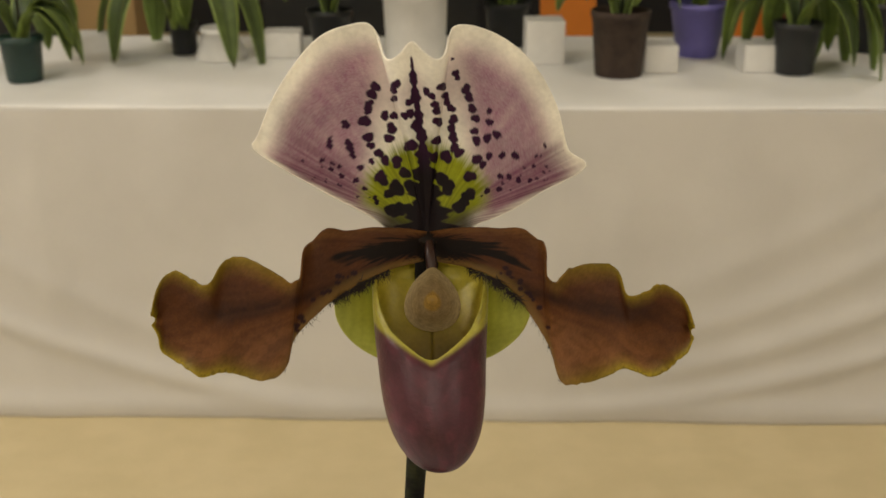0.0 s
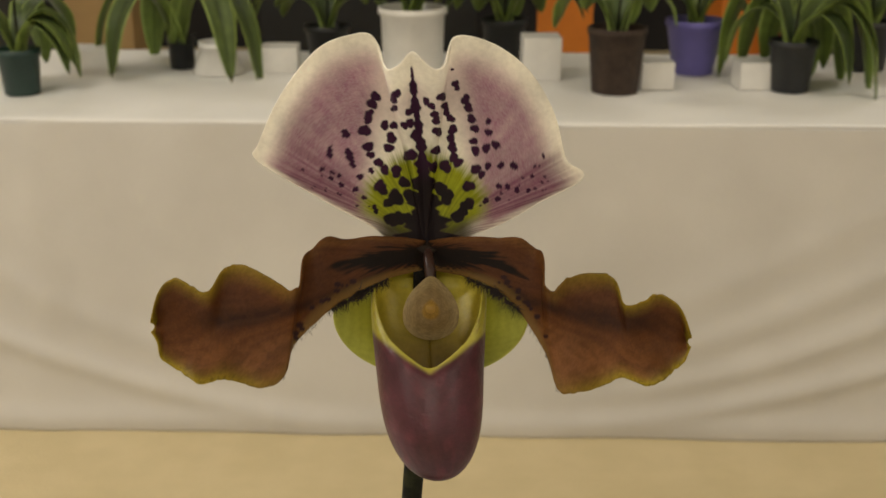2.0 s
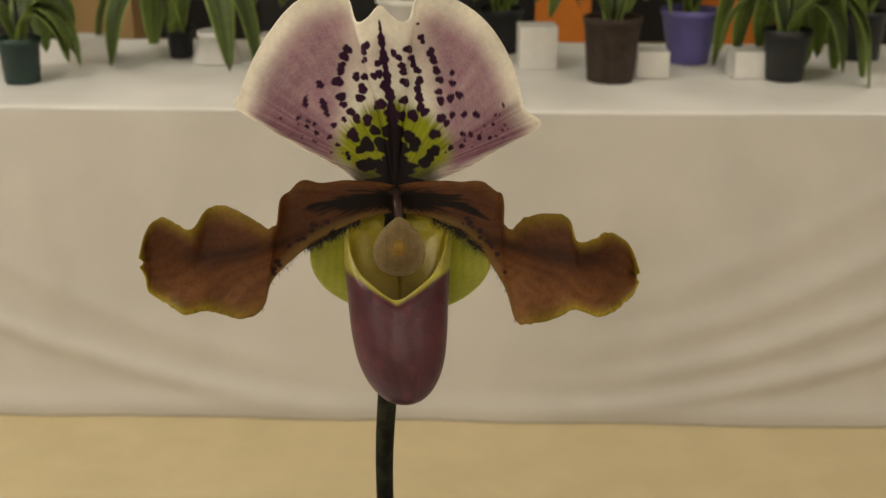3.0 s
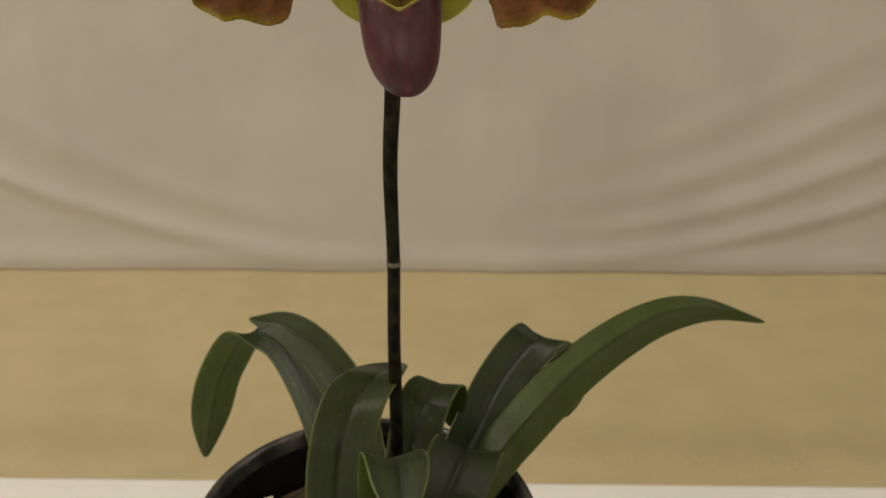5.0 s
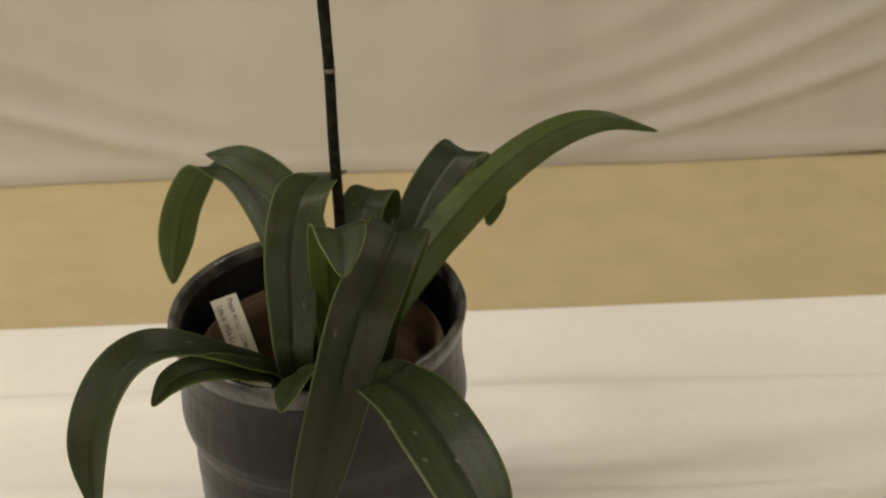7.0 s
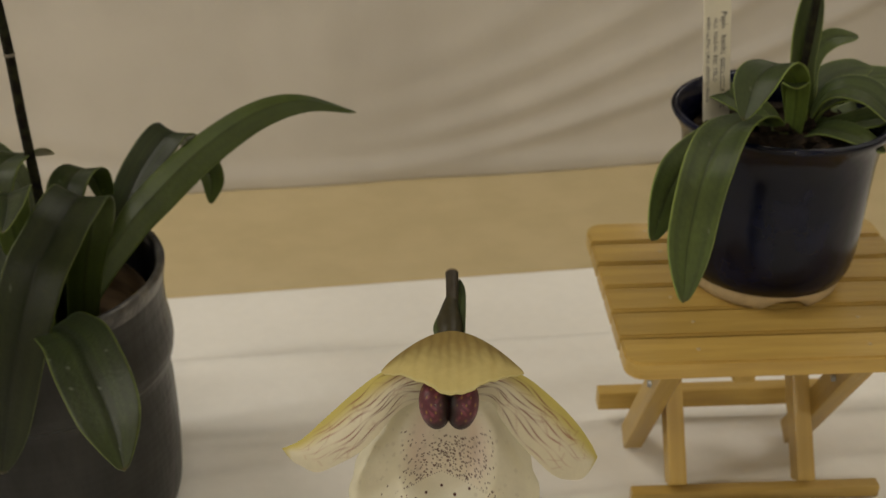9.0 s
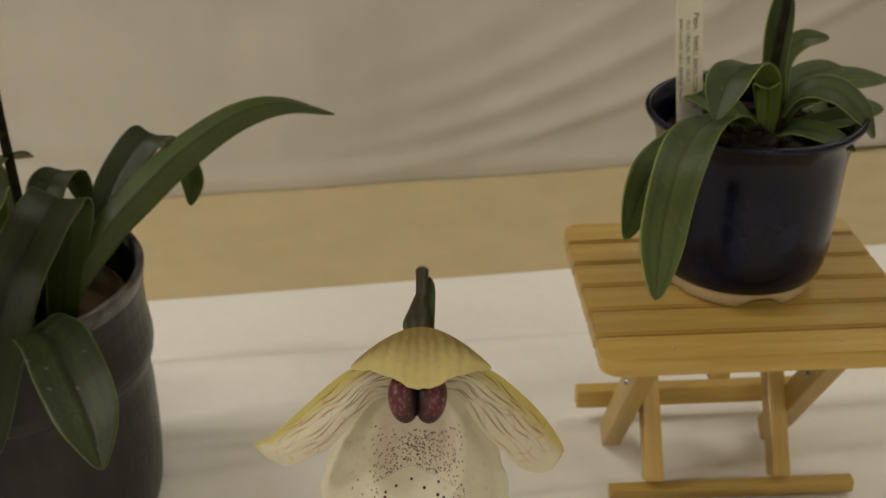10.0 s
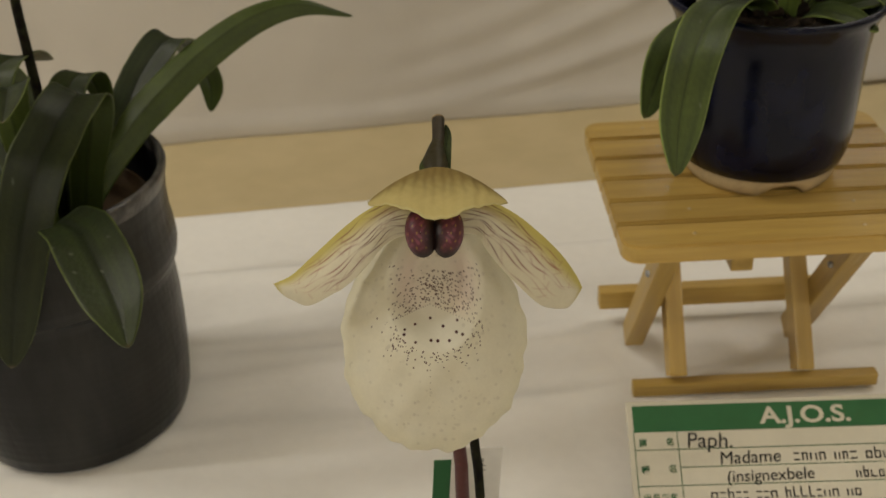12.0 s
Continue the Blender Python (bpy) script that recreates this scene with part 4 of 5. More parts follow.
def bulb_mesh():
    n, m = 210, 340
    s, a = np.linspace(0.004, 1, n)[:, None], np.linspace(0, 2 * math.pi, m)[None]
    up = np.sin(a)
    rx = 28.6
    ry = np.where(up > 0, 43.5, 33.5)
    rag = 1 + 0.012 * np.sin(9 * a + 0.6) + 0.010 * np.sin(17 * a) + 0.008 * np.sin(31 * a + 2)
    y = -5.0 + ry * s * np.sin(a) * (1 + (rag - 1) * s**4)
    x = rx * s * np.cos(a) * (1 + (rag - 1) * s**4) * (1 - 0.12 * step(4, 34, y))
    r = np.hypot((x - 0.5) / 14.5, (y - 13.0) / 19.5)
    dome = 17.0 * np.sqrt(np.clip(1 - s**2, 0, 1)) ** 1.1
    hollow = step(1.06, 0.45, r)
    z = dome - 7.5 * hollow + 0.35 * np.sin(x * 0.45 + 1) * np.sin(y * 0.4) * (1 - hollow) + 0.5 * s**6 * np.sin(13 * a)
    P = np.stack([x, y, z], 2)
    cream, white, lemon = rgb(0.80, 0.76, 0.62), rgb(0.85, 0.83, 0.72), rgb(0.74, 0.70, 0.46)
    rs = np.random.default_rng(12)
    c = mix(np.broadcast_to(cream, P.shape), white, 0.5 + 0.15 * np.sin(x * 0.35) * np.cos(y * 0.3))
    c = mix(c, lemon, 0.25 * step(0.75, 1.0, s + 0 * a))
    c = mix(c, rgb(0.70, 0.50, 0.50), 0.42 * step(1.06, 0.6, r) * step(-1, 12, y) * step(32, 20, y) * (0.5 + 0.5 * step(2, 9, np.abs(x))))
    # plan of the specks as the mouth shows from the front
    xs, ys = x * 349 / (349 - z), y * 349 / (349 - z)
    roof = 8.0 - 0.42 * np.abs(xs + 1.2)
    bowl = step(1.04, 0.96, np.hypot((xs - 0.3) / 12.0, (ys - 3.0) / 9.3)) * step(-0.2, 0.2, roof - ys)
    c = mix(c, rgb(0.84, 0.82, 0.72), 0.5 * bowl)
    dots = np.zeros(x.shape)

    def fleck(px, py, size, strength=1.0):
        return strength * step(1.25, 0.7, np.hypot(xs - px, ys - py) / size)

    placed_dots = 0
    while placed_dots < 380:
        px, py = rs.normal(0.4, 7.8), rs.uniform(2.0, 22.0)
        if abs(px - 0.4) > 14.5 or py < 8.4 - 0.42 * abs(px + 1.2) or (abs(px) < 9 and py > 18.5) or py > 14 + 8 * rs.random():
            continue
        dots = np.maximum(dots, fleck(px, py, rs.uniform(0.17, 0.30), rs.uniform(0.6, 1.0)))
        placed_dots += 1
    for _ in range(150):
        t = math.radians(rs.normal(-90, 52))
        q = 1.02 + abs(rs.normal(0, 0.30))
        dots = np.maximum(dots, fleck(0.3 + 12.0 * q * math.cos(t), 3.0 + 9.3 * q * math.sin(t), rs.uniform(0.14, 0.28)))
    for px, py in BOLD_DOTS:
        dots = np.maximum(dots, fleck(px, py, rs.uniform(0.42, 0.56)))
    for t in np.linspace(0, 1, 15):
        for px, py in ((-11.0 + 9.8 * t, 3.9 + 4.1 * t), (11.5 - 12.7 * t, 2.7 + 5.3 * t)):
            dots = np.maximum(dots, fleck(px, py, 0.15, 0.8))
    for k in range(7):
        dots = np.maximum(dots, fleck(-1.0, -8.0 - 2.0 * k, 0.18, 0.9 - 0.1 * k))
    for _ in range(190):
        t, q = rs.uniform(0, 2 * math.pi), math.sqrt(rs.uniform(0.15, 1))
        dots = np.maximum(dots, fleck(27 * q * math.cos(t), -4 + 32 * q * math.sin(t), rs.uniform(0.3, 0.6), rs.uniform(0.05, 0.16)))
    c = mix(c, rgb(0.065, 0.013, 0.014), dots)
    back = P.copy()
    back[..., 2] = -11.0 * np.sqrt(np.clip(1 - s**2, 0, 1)) - 0.5
    k = n * m
    verts = np.vstack([P.reshape(-1, 3), back.reshape(-1, 3)])
    faces = grid_faces(n, m) + grid_faces(n, m, k, flip=True)
    faces += [((n - 1) * m + j, k + (n - 1) * m + j, k + (n - 1) * m + j + 1, (n - 1) * m + j + 1) for j in range(m - 1)]
    return mesh_from("pouch", verts, faces, np.vstack([c.reshape(-1, 3), np.broadcast_to(cream, (k, 3))]))


pale_part("pouch", bulb_mesh(), M_CREAM, "inflated cream pouch with fine purple specks")


def hood_mesh():
    n, m = 60, 90
    s, q = np.linspace(0, 1, n)[:, None], np.linspace(-1, 1, m)[None]
    bx, by, bz = 20.3 * q + 1.3, 48.3 - 10.3 * np.abs(q) ** 1.9, 10.0 + 12.5 * q**2
    fx, fy, fz = 20.3 * q + 1.3, 32.6 + 4.6 * (1 - np.exp(-((q / 0.42) ** 2))) + 0.7 * step(0.8, 1.0, q), 36.0 - 13.5 * np.abs(q) ** 1.7
    x = bx + (fx - bx) * s
    y = by + (fy - by) * s + 2.6 * np.sin(np.pi * s) * (1 - q**2) + 0.22 * np.sin(q * 17 + 1) * s + 0.12 * np.sin(q * 41) * s
    z = bz + (fz - bz) * s
    P = np.stack([x + 0 * s, y, z], 2)
    P[..., 1] += 0.8 * np.exp(-((q / 0.5) ** 2)) * (1 - s)
    ochre, lemon, olive = rgb(0.37, 0.275, 0.095), rgb(0.66, 0.565, 0.25), rgb(0.19, 0.115, 0.04)
    mott = 0.5 + 0.5 * np.sin(x * 1.1 + 2 * np.sin(y * 0.9)) * np.sin(y * 1.3 + np.sin(x * 0.7))
    c = mix(np.broadcast_to(ochre, P.shape), lemon, step(0.20, 0.9, s + 0.12 * (mott - 0.5) + 0.2 * np.abs(q) ** 3))
    for v in (-0.78, -0.55, -0.36, -0.2, -0.07, 0.08, 0.22, 0.4, 0.6, 0.8):
        c = mix(c, olive, 0.5 * np.exp(-(((q - v * (0.8 + 0.2 * s) - 0.012 * np.sin(s * 14 + v * 9)) / 0.035) ** 2)) * step(0.85, 0.35, s + 0 * q) * (0.5 + 0.5 * mott))
    c = mix(c, rgb(0.70, 0.66, 0.36), 0.6 * step(0.95, 1.0, s + 0 * q))
    return sheet("hood", P, c, 0.6)


pale_part("hood", hood_mesh(), M_CREAM, "yellow veined dorsal hood")


def wing_mesh(top, low, sign, seed):
    n, m = 130, 80
    T, L = spline(top, n), spline(low, n)
    t = np.linspace(0, 1, m)
    P = T[:, None] * (1 - t)[None, :, None] + L[:, None] * t[None, :, None]
    ss, tt = np.meshgrid(np.linspace(0, 1, n), t, indexing="ij")
    P[..., 2] += 3.0 * np.sin(np.pi * tt) * np.sin(np.pi * np.clip(ss, 0.05, 1)) - 1.2 * step(0.8, 1.0, ss)
    P[..., 1] += 0.25 * np.sin(ss * 24 + seed) * tt**3
    lemon, white, wine = rgb(0.64, 0.56, 0.18), rgb(0.80, 0.76, 0.62), rgb(0.16, 0.050, 0.038)
    c = mix(np.broadcast_to(white, P.shape), lemon, np.maximum(step(0.50, 0.08, tt), 0.85 * step(0.40, 0.05, ss + 0.35 * tt)))
    c = mix(c, lemon, step(0.90, 1.0, ss) * 0.8)
    c = mix(c, rgb(0.36, 0.22, 0.07), 0.55 * np.exp(-(((tt - 0.24) / 0.10) ** 2)) * step(0.5, 0.1, ss))
    rs = np.random.default_rng(seed)
    for k in range(8):
        v = 0.12 + 0.11 * k
        wander = 0.045 * np.sin(ss * rs.uniform(6, 11) + rs.uniform(0, 6)) + 0.02 * np.sin(ss * 31 + k)
        brk = 0.58 + 0.42 * np.sin(ss * rs.uniform(26, 40) + k)
        c = mix(c, mix(wine, np.broadcast_to(wine * 2.4, P.shape), step(0.25, 0.7, ss)), 0.85 * np.exp(-(((tt - v - wander) / 0.015) ** 2)) * brk * step(0.04, 0.12, ss) * step(0.92, 0.55, ss + 0.35 * np.abs(v - 0.35)))
    for _ in range(40):
        a, b = rs.uniform(0.12, 0.8), rs.uniform(0.15, 0.92)
        d = np.abs((ss - a) + rs.uniform(-0.5, 0.9) * (tt - b)) / 0.006
        c = mix(c, wine * 2.2, 0.20 * np.exp(-(d**2)) * step(0.09, 0.05, np.abs(tt - b)))
    return sheet("petal", P if sign > 0 else P[:, ::-1], c if sign > 0 else c[:, ::-1], 0.5)


pale_part("petal", wing_mesh([(-2, 39, 9), (-12, 39.8, 9), (-20, 36.2, 10), (-26.8, 31.1, 11), (-36, 22.6, 12), (-42.5, 16.6, 13), (-48.0, 14.0, 14)],
                             [(-4, 29, 12), (-13.0, 27.0, 15), (-19.5, 19.6, 18), (-27.9, 12.1, 18), (-36.5, 8.0, 15), (-42.5, 9.2, 14), (-47.0, 12.8, 13)], -1, 51), M_CREAM, "cream petal with branching wine veins")
pale_part("petal", wing_mesh([(2, 39, 9), (13, 40.2, 9), (23.5, 35.8, 10), (32.5, 28.8, 10), (38.6, 22.6, 11), (42.6, 17.0, 11), (44.8, 12.8, 11)],
                             [(4, 29, 12), (12.2, 29.0, 15), (15.5, 24.6, 18), (23.8, 14.6, 18), (32.4, 7.8, 15), (39.0, 6.6, 13), (43.5, 10.5, 12)], 1, 52), M_CREAM, "cream petal with branching wine veins")


def lobe_mesh(sign):
    n, m = 36, 44
    s, a = np.linspace(0.01, 1, n)[:, None], np.linspace(0, 2 * math.pi, m)[None]
    x = 0.3 + sign * 3.8 + 4.5 * s * np.cos(a)
    y = 29.1 + 7.1 * s * np.sin(a)
    x = x - sign * 0.08 * (28.3 - y)
    z = 23.0 + 5.0 * np.sqrt(np.clip(1 - s**2, 0, 1)) + 0.1 * (28 - y)
    P = np.stack([x, y, z], 2)
    rs = np.random.default_rng(60 + sign)
    wine, dark, gold = rgb(0.105, 0.026, 0.042), rgb(0.014, 0.006, 0.006), rgb(0.34, 0.21, 0.045)
    blot = np.sin(x * 2.1 + 2 * np.sin(y * 0.9)) * np.sin(y * 1.7 + np.sin(x * 1.3))
    c = mix(np.broadcast_to(wine, P.shape), wine * 1.9, step(0.1, 0.9, blot))
    c = mix(c, gold, 0.8 * step(0.75, 0.98, np.sin(x * 2.6 + 1) * np.sin(y * 1.5 + 2)))
    c = mix(c, dark, np.maximum(step(4.2, 0.9, np.abs(x - 0.3)), step(26.5, 22.5, y)))
    c = mix(c, gold * 0.8, 0.75 * step(3.6, 0.8, np.abs(x - 0.3)) * step(31.5, 35.5, y))
    return sheet("staminode", P, c, 0.6, closed=True)


for sg in (-1, 1):
    pale_part("staminode", lobe_mesh(sg), M_POUCH, "glossy wine-red lobe")
pale_part("bract", tube("bract", [(0.5, 45, 5), (0.3, 50, 0), (0.6, 56, -6), (1.4, 62, -12)], [3.8, 4.2, 2.6, 0.5], 18, rgb(0.040, 0.034, 0.017)), M_LEAF, "folded brown-green bract")
pale_part("cut_stem", tube("cut_stem", [(1.2, 54, -5), (1.3, 60, -10), (1.2, 66.8, -17)], [2.0, 2.0, 2.1], 16, rgb(0.045, 0.036, 0.024)), M_LEAF, "cut end of the stem")
pale_part("cut_end", tube("cut_end", [(1.2, 66.3, -16.4), (1.2, 66.8, -17.0), (1.2, 67.1, -17.3)], [2.15, 2.2, 1.9], 16, rgb(0.26, 0.20, 0.12), count=6), M_LEAF, "pale ring of the cut stem")
pale_part("pith", tube("pith", [(1.2, 66.9, -17.1), (1.2, 67.2, -17.45)], [1.35, 1.25], 14, rgb(0.03, 0.02, 0.012), count=3), M_LEAF, "dark hollow of the cut stem")
pale_part("bract_edge", leaf_mesh("bract_edge", [(-2.4, 46.5, 6.0), (-3.4, 50, 3.0), (-2.0, 54, -2.0), (0.2, 58.5, -7.0)], [1.0, 1.3, 1.1, 0.3], (0.8, 0.3, 0.5), tone=1.0, count=30, pale=0.25, over=False), M_LEAF, "curled papery bract edge")
pale_part("bract_tip", leaf_mesh("bract_tip", [(3.0, 47, 3), (3.6, 55, -4), (4.2, 61, -11), (3.6, 65, -15)], [2.6, 2.2, 1.4, 0.4], (0.8, 0.1, 0.4), tone=1.3, count=30), M_LEAF, "dry bract tip")
part("stem", tube("stem", [(0.1690, -0.030, 0.755), (0.1690, -0.033, 0.8627), (0.1690, -0.030, 0.8798), (0.166, -0.024, 0.930), (0.163, -0.030, 0.972)], [0.0026, 0.0025, 0.0024, 0.0023, 0.0022], 14, rgb(0.085, 0.028, 0.026)), M_LEAF, pale, "reddish flower stem")
for sp, wd, sd in (([(0.172, -0.03, 0.755), (0.150, -0.05, 0.785), (0.125, -0.07, 0.79), (0.105, -0.085, 0.78)], [0.006, 0.011, 0.011, 0.004], (0.5, -0.7, 0.2)), ([(0.172, -0.03, 0.755), (0.192, -0.05, 0.785), (0.215, -0.06, 0.79), (0.235, -0.07, 0.78)], [0.006, 0.011, 0.011, 0.004], (0.4, 0.8, 0.2))):
    part("leaf", leaf_mesh("leaf", sp, wd, sd, count=30, seed=4), M_LEAF, pale)
small_pot = thing("plant_pot", "small black plastic pot under the cream orchid", "pot", pose(0.172, -0.030, TABLE_Z))
part("body", lathe("body", [(0.0, 0.0), (0.033, 0.0), (0.034, 0.001), (0.041, 0.060), (0.043, 0.060), (0.043, 0.066), (0.040, 0.066), (0.039, 0.058)], 48), M_BLACKPOT, small_pot)
part("bark", lathe("bark", [(0.0, 0.059), (0.02, 0.060), (0.039, 0.057)], 32, wobble=0.02), M_BARK, small_pot, "bark chips")
stake = thing("plant_stake", "thin dark support stake behind the cream flower", "stake", pose(0, 0, 0),
              tube("plant_stake", [(0.1790, -0.020, 0.750), (0.1771, -0.020, 0.8472), (0.1756, -0.020, 0.8742), (0.1730, -0.020, 0.915)], [0.0018, 0.0018, 0.0018, 0.0017], 12), M_STEM)
tag = thing("plant_label", "white card label with a green flap behind the stem", "label", frame_from((0.1745, 0.000, 0.8075), (1, 0, -0.08), (0, 0, 1)))
part("card", box_mesh("card", (0.0200, 0.094, 0.0006), 0.0001, (0.001, 0, 0), 1), M_WHITEPOT, tag)
part("flap", box_mesh("flap", (0.007, 0.088, 0.0006), 0.0001, (-0.0125, -0.0035, -0.001), 1), M_GREEN, tag, "green flap")
bars("print", [(y, x, h, w) for x, y, w, h in scribble(-0.02, 0.0015, 0.062, 0.0030, 9)], M_INK, tag, pose(0, 0, 0.0003))

# ---- wooden folding stand ----
stand = thing("folding_stand", "small folding wooden slat stand on the white sheet", "stand", pose(0.3782, 0.2305, TABLE_Z, 0, 0, -4.8))
SW, SD, ST = 0.184, 0.160, 0.139
pitch = SD / 6


def slat_mesh(corner):
    bm = bmesh.new()
    w, d, h = SW / 2, pitch / 2 - 0.0014, 0.011
    pts = []
    for sx, sy in ((1, 1), (-1, 1), (-1, -1), (1, -1)):
        r = 0.010 if sy == corner else 0.0012
        cx, cy = sx * (w - r), sy * (d - r)
        start = {(1, 1): 0, (-1, 1): 90, (-1, -1): 180, (1, -1): 270}[(sx, sy)]
        for k in range(6):
            a = radians(start + 18 * k)
            pts.append((cx + r * math.cos(a), cy + r * math.sin(a), 0))
    f = bm.faces.new([bm.verts.new(p) for p in pts])
    g = bmesh.ops.extrude_face_region(bm, geom=[f])
    bmesh.ops.translate(bm, vec=(0, 0, -h), verts=[v for v in g["geom"] if isinstance(v, bmesh.types.BMVert)])
    bmesh.ops.recalc_face_normals(bm, faces=bm.faces)
    bmesh.ops.bevel(bm, geom=[e for e in bm.edges if len({round(v.co.z, 5) for v in e.verts}) == 1], offset=0.0011, segments=2, affect="EDGES")
    me = bpy.data.meshes.new("slat")
    bm.to_mesh(me)
    bm.free()
    return me


slats = {0: slat_mesh(0), 1: slat_mesh(1), -1: slat_mesh(-1)}
for k in range(6):
    me = slats[-1 if k == 0 else 1 if k == 5 else 0]
    part("slat", me, M_WOOD, stand, "", pose(0, -SD / 2 + pitch * (k + 0.5), ST))


def bar_between(name, a, b, w, h, up=(1, 0, 0)):
    """A square batten from a to b, with rounded edges."""
    a, b = Vector(a), Vector(b)
    me = box_mesh(name, (w, (b - a).length, h), 0.0016)
    y = (b - a).normalized()
    x = Vector(up) - y * y.dot(Vector(up))
    x.normalize()
    m = Matrix((x, y, x.cross(y))).transposed().to_4x4()
    m.translation = (a + b) / 2
    return part(name, me, M_BATTEN, stand, "", m)


for x in (-0.045, 0.034):
    bar_between("leg", (x, -0.0285, 0.0125), (x, 0.050, 0.126), 0.011, 0.015)
for x in (-0.062, 0.045):
    bar_between("leg", (x, 0.029, 0.004), (x, -0.056, 0.126), 0.012, 0.016)
bar_between("rail", (-0.0725, -0.0285, 0.0045), (0.0815, -0.0285, 0.0045), 0.008, 0.009, (0, 1, 0))
bar_between("rail", (-0.082, 0.052, 0.020), (0.080, 0.052, 0.020), 0.010, 0.014, (0, 1, 0))
bar_between("batten", (-0.045, 0.06, 0.119), (-0.045, -0.040, 0.119), 0.012, 0.012)
bar_between("batten", (0.034, 0.06, 0.119), (0.034, -0.040, 0.119), 0.012, 0.012)
bar_between("catch", (-0.012, -0.03, 0.107), (-0.012, -0.012, 0.107), 0.013, 0.036)
for x, y in ((-0.062, -0.035), (0.045, -0.035)):
    part("pin", lathe("pin", [(0, -0.008), (0.002, -0.008), (0.002, 0.008), (0, 0.008)], 12), M_STEEL, stand, "metal pivot pin", pose(x, y, 0.094, 0, 90, 0))

nail = lathe("nail", [(0.0, 0.0006), (0.0009, 0.0005), (0.0012, 0.0), (0.0011, -0.002)], 12)
for k in range(6):
    for x in (-0.052, 0.040):
        part("nail", nail, M_BUFF, stand, "pale filled nail head", pose(x + 0.004 * math.sin(k * 2.3), -SD / 2 + pitch * (k + 0.5), ST))

# ---- cobalt pot ----
BX, BY, BZ = 0.3815, 0.2405, TABLE_Z + ST
blue = thing("plant_pot", "glossy cobalt blue glazed pot on the wooden stand", "pot", pose(BX, BY, BZ))
foot = [(0.0, 0.004), (0.034, 0.004), (0.036, 0.0), (0.041, 0.0), (0.0435, 0.003), (0.0445, 0.010), (0.0440, 0.0108)]
foot_me = lathe("foot", foot, 144)
for v in foot_me.vertices:
    if math.hypot(v.co.x, v.co.y) > 0.030 and v.co.z < 0.009:
        turn = math.degrees(math.atan2(v.co.y, v.co.x)) % 120
        arch = max(0.0, 1 - ((turn - 29) / 17) ** 2) ** 0.5
        v.co.z = max(v.co.z, 0.0072 * arch)
part("foot", foot_me, M_BUFF, blue, "unglazed buff foot ring with arched cuts")
part("body", lathe("body", [(0.0440, 0.0102), (0.0465, 0.0115), (0.0490, 0.018), (0.0505, 0.028), (0.0512, 0.045), (0.0518, 0.065), (0.0525, 0.080), (0.0540, 0.092), (0.0570, 0.099), (0.0600, 0.1030),
                             (0.0606, 0.1048), (0.0596, 0.1062), (0.0572, 0.1060), (0.0545, 0.1040), (0.0520, 0.098), (0.0500, 0.088), (0.048, 0.05), (0.040, 0.015), (0, 0.012)], 96), M_BLUE, blue)
part("bark", lathe("bark", [(0.0, 0.092), (0.02, 0.093), (0.035, 0.091), (0.0502, 0.089)], 40, wobble=0.03), M_BARK, blue, "dark bark chips")
chip = box_mesh("chip", (0.009, 0.006, 0.004), 0.0012)
rs = random.Random(6)
for _ in range(46):
    a, r = rs.uniform(0, 6.28), 0.047 * math.sqrt(rs.random())
    part("bark_chip", chip, M_BARK, blue, "", pose(r * math.cos(a), r * math.sin(a), 0.093 + rs.uniform(0, 0.003), rs.uniform(-40, 40), rs.uniform(-40, 40), rs.uniform(0, 360)))

rosette = thing("orchid_plant", "young slipper orchid with bright green strap leaves", "orchid")


def blade(spine, widths, side, **kw):
    return part("leaf", leaf_mesh("leaf", [(0.386, 0.240, 0.920)] + spine, [widths[0] * 0.8] + widths, side, tone=2.1, **kw), M_LEAF, rosette)


blade([(0.3687, 0.23, 0.943), (0.3328, 0.19, 0.9567), (0.3089, 0.155, 0.9511), (0.2948, 0.13, 0.9289), (0.288, 0.1105, 0.9065)], [0.006, 0.0105, 0.0125, 0.0120, 0.007], [(0.5, -0.5, 0.0), (0.8, 0.2, -0.1), (0.9, 0.2, -0.1)], seed=61)
blade([(0.3628, 0.235, 0.942), (0.3254, 0.2, 0.9452), (0.2974, 0.165, 0.9413), (0.2811, 0.142, 0.9221)], [0.006, 0.009, 0.0105, 0.006], [(0.5, -0.5, 0), (0.7, 0.3, -0.1), (0.9, 0.2, -0.1)], seed=62)
blade([(0.3957, 0.245, 0.9279), (0.3929, 0.25, 0.9631), (0.3949, 0.255, 0.9871), (0.3985, 0.26, 1.0105)], [0.006, 0.0075, 0.0085, 0.005], (1, 0.1, 0), seed=63)
blade([(0.3861, 0.235, 0.9327), (0.3808, 0.227, 0.9633), (0.3640, 0.212, 0.9800), (0.3483, 0.2, 0.9783), (0.3388, 0.19, 0.9600)], [0.005, 0.007, 0.010, 0.012, 0.006], (0.75, -0.6, 0.1), seed=64)
blade([(0.3973, 0.245, 0.9278), (0.4027, 0.235, 0.9533), (0.4168, 0.225, 0.9578), (0.4296, 0.215, 0.9479), (0.4375, 0.21, 0.9347)], [0.005, 0.007, 0.010, 0.010, 0.005], [(0.3, 0.8, 0.2), (0.3, 0.7, 0.5)], seed=65)
blade([(0.3997, 0.25, 0.9256), (0.4153, 0.27, 0.9444), (0.4387, 0.285, 0.9461), (0.4559, 0.29, 0.9451)], [0.005, 0.008, 0.008, 0.003], (-0.3, 0.7, 0.5), seed=66)
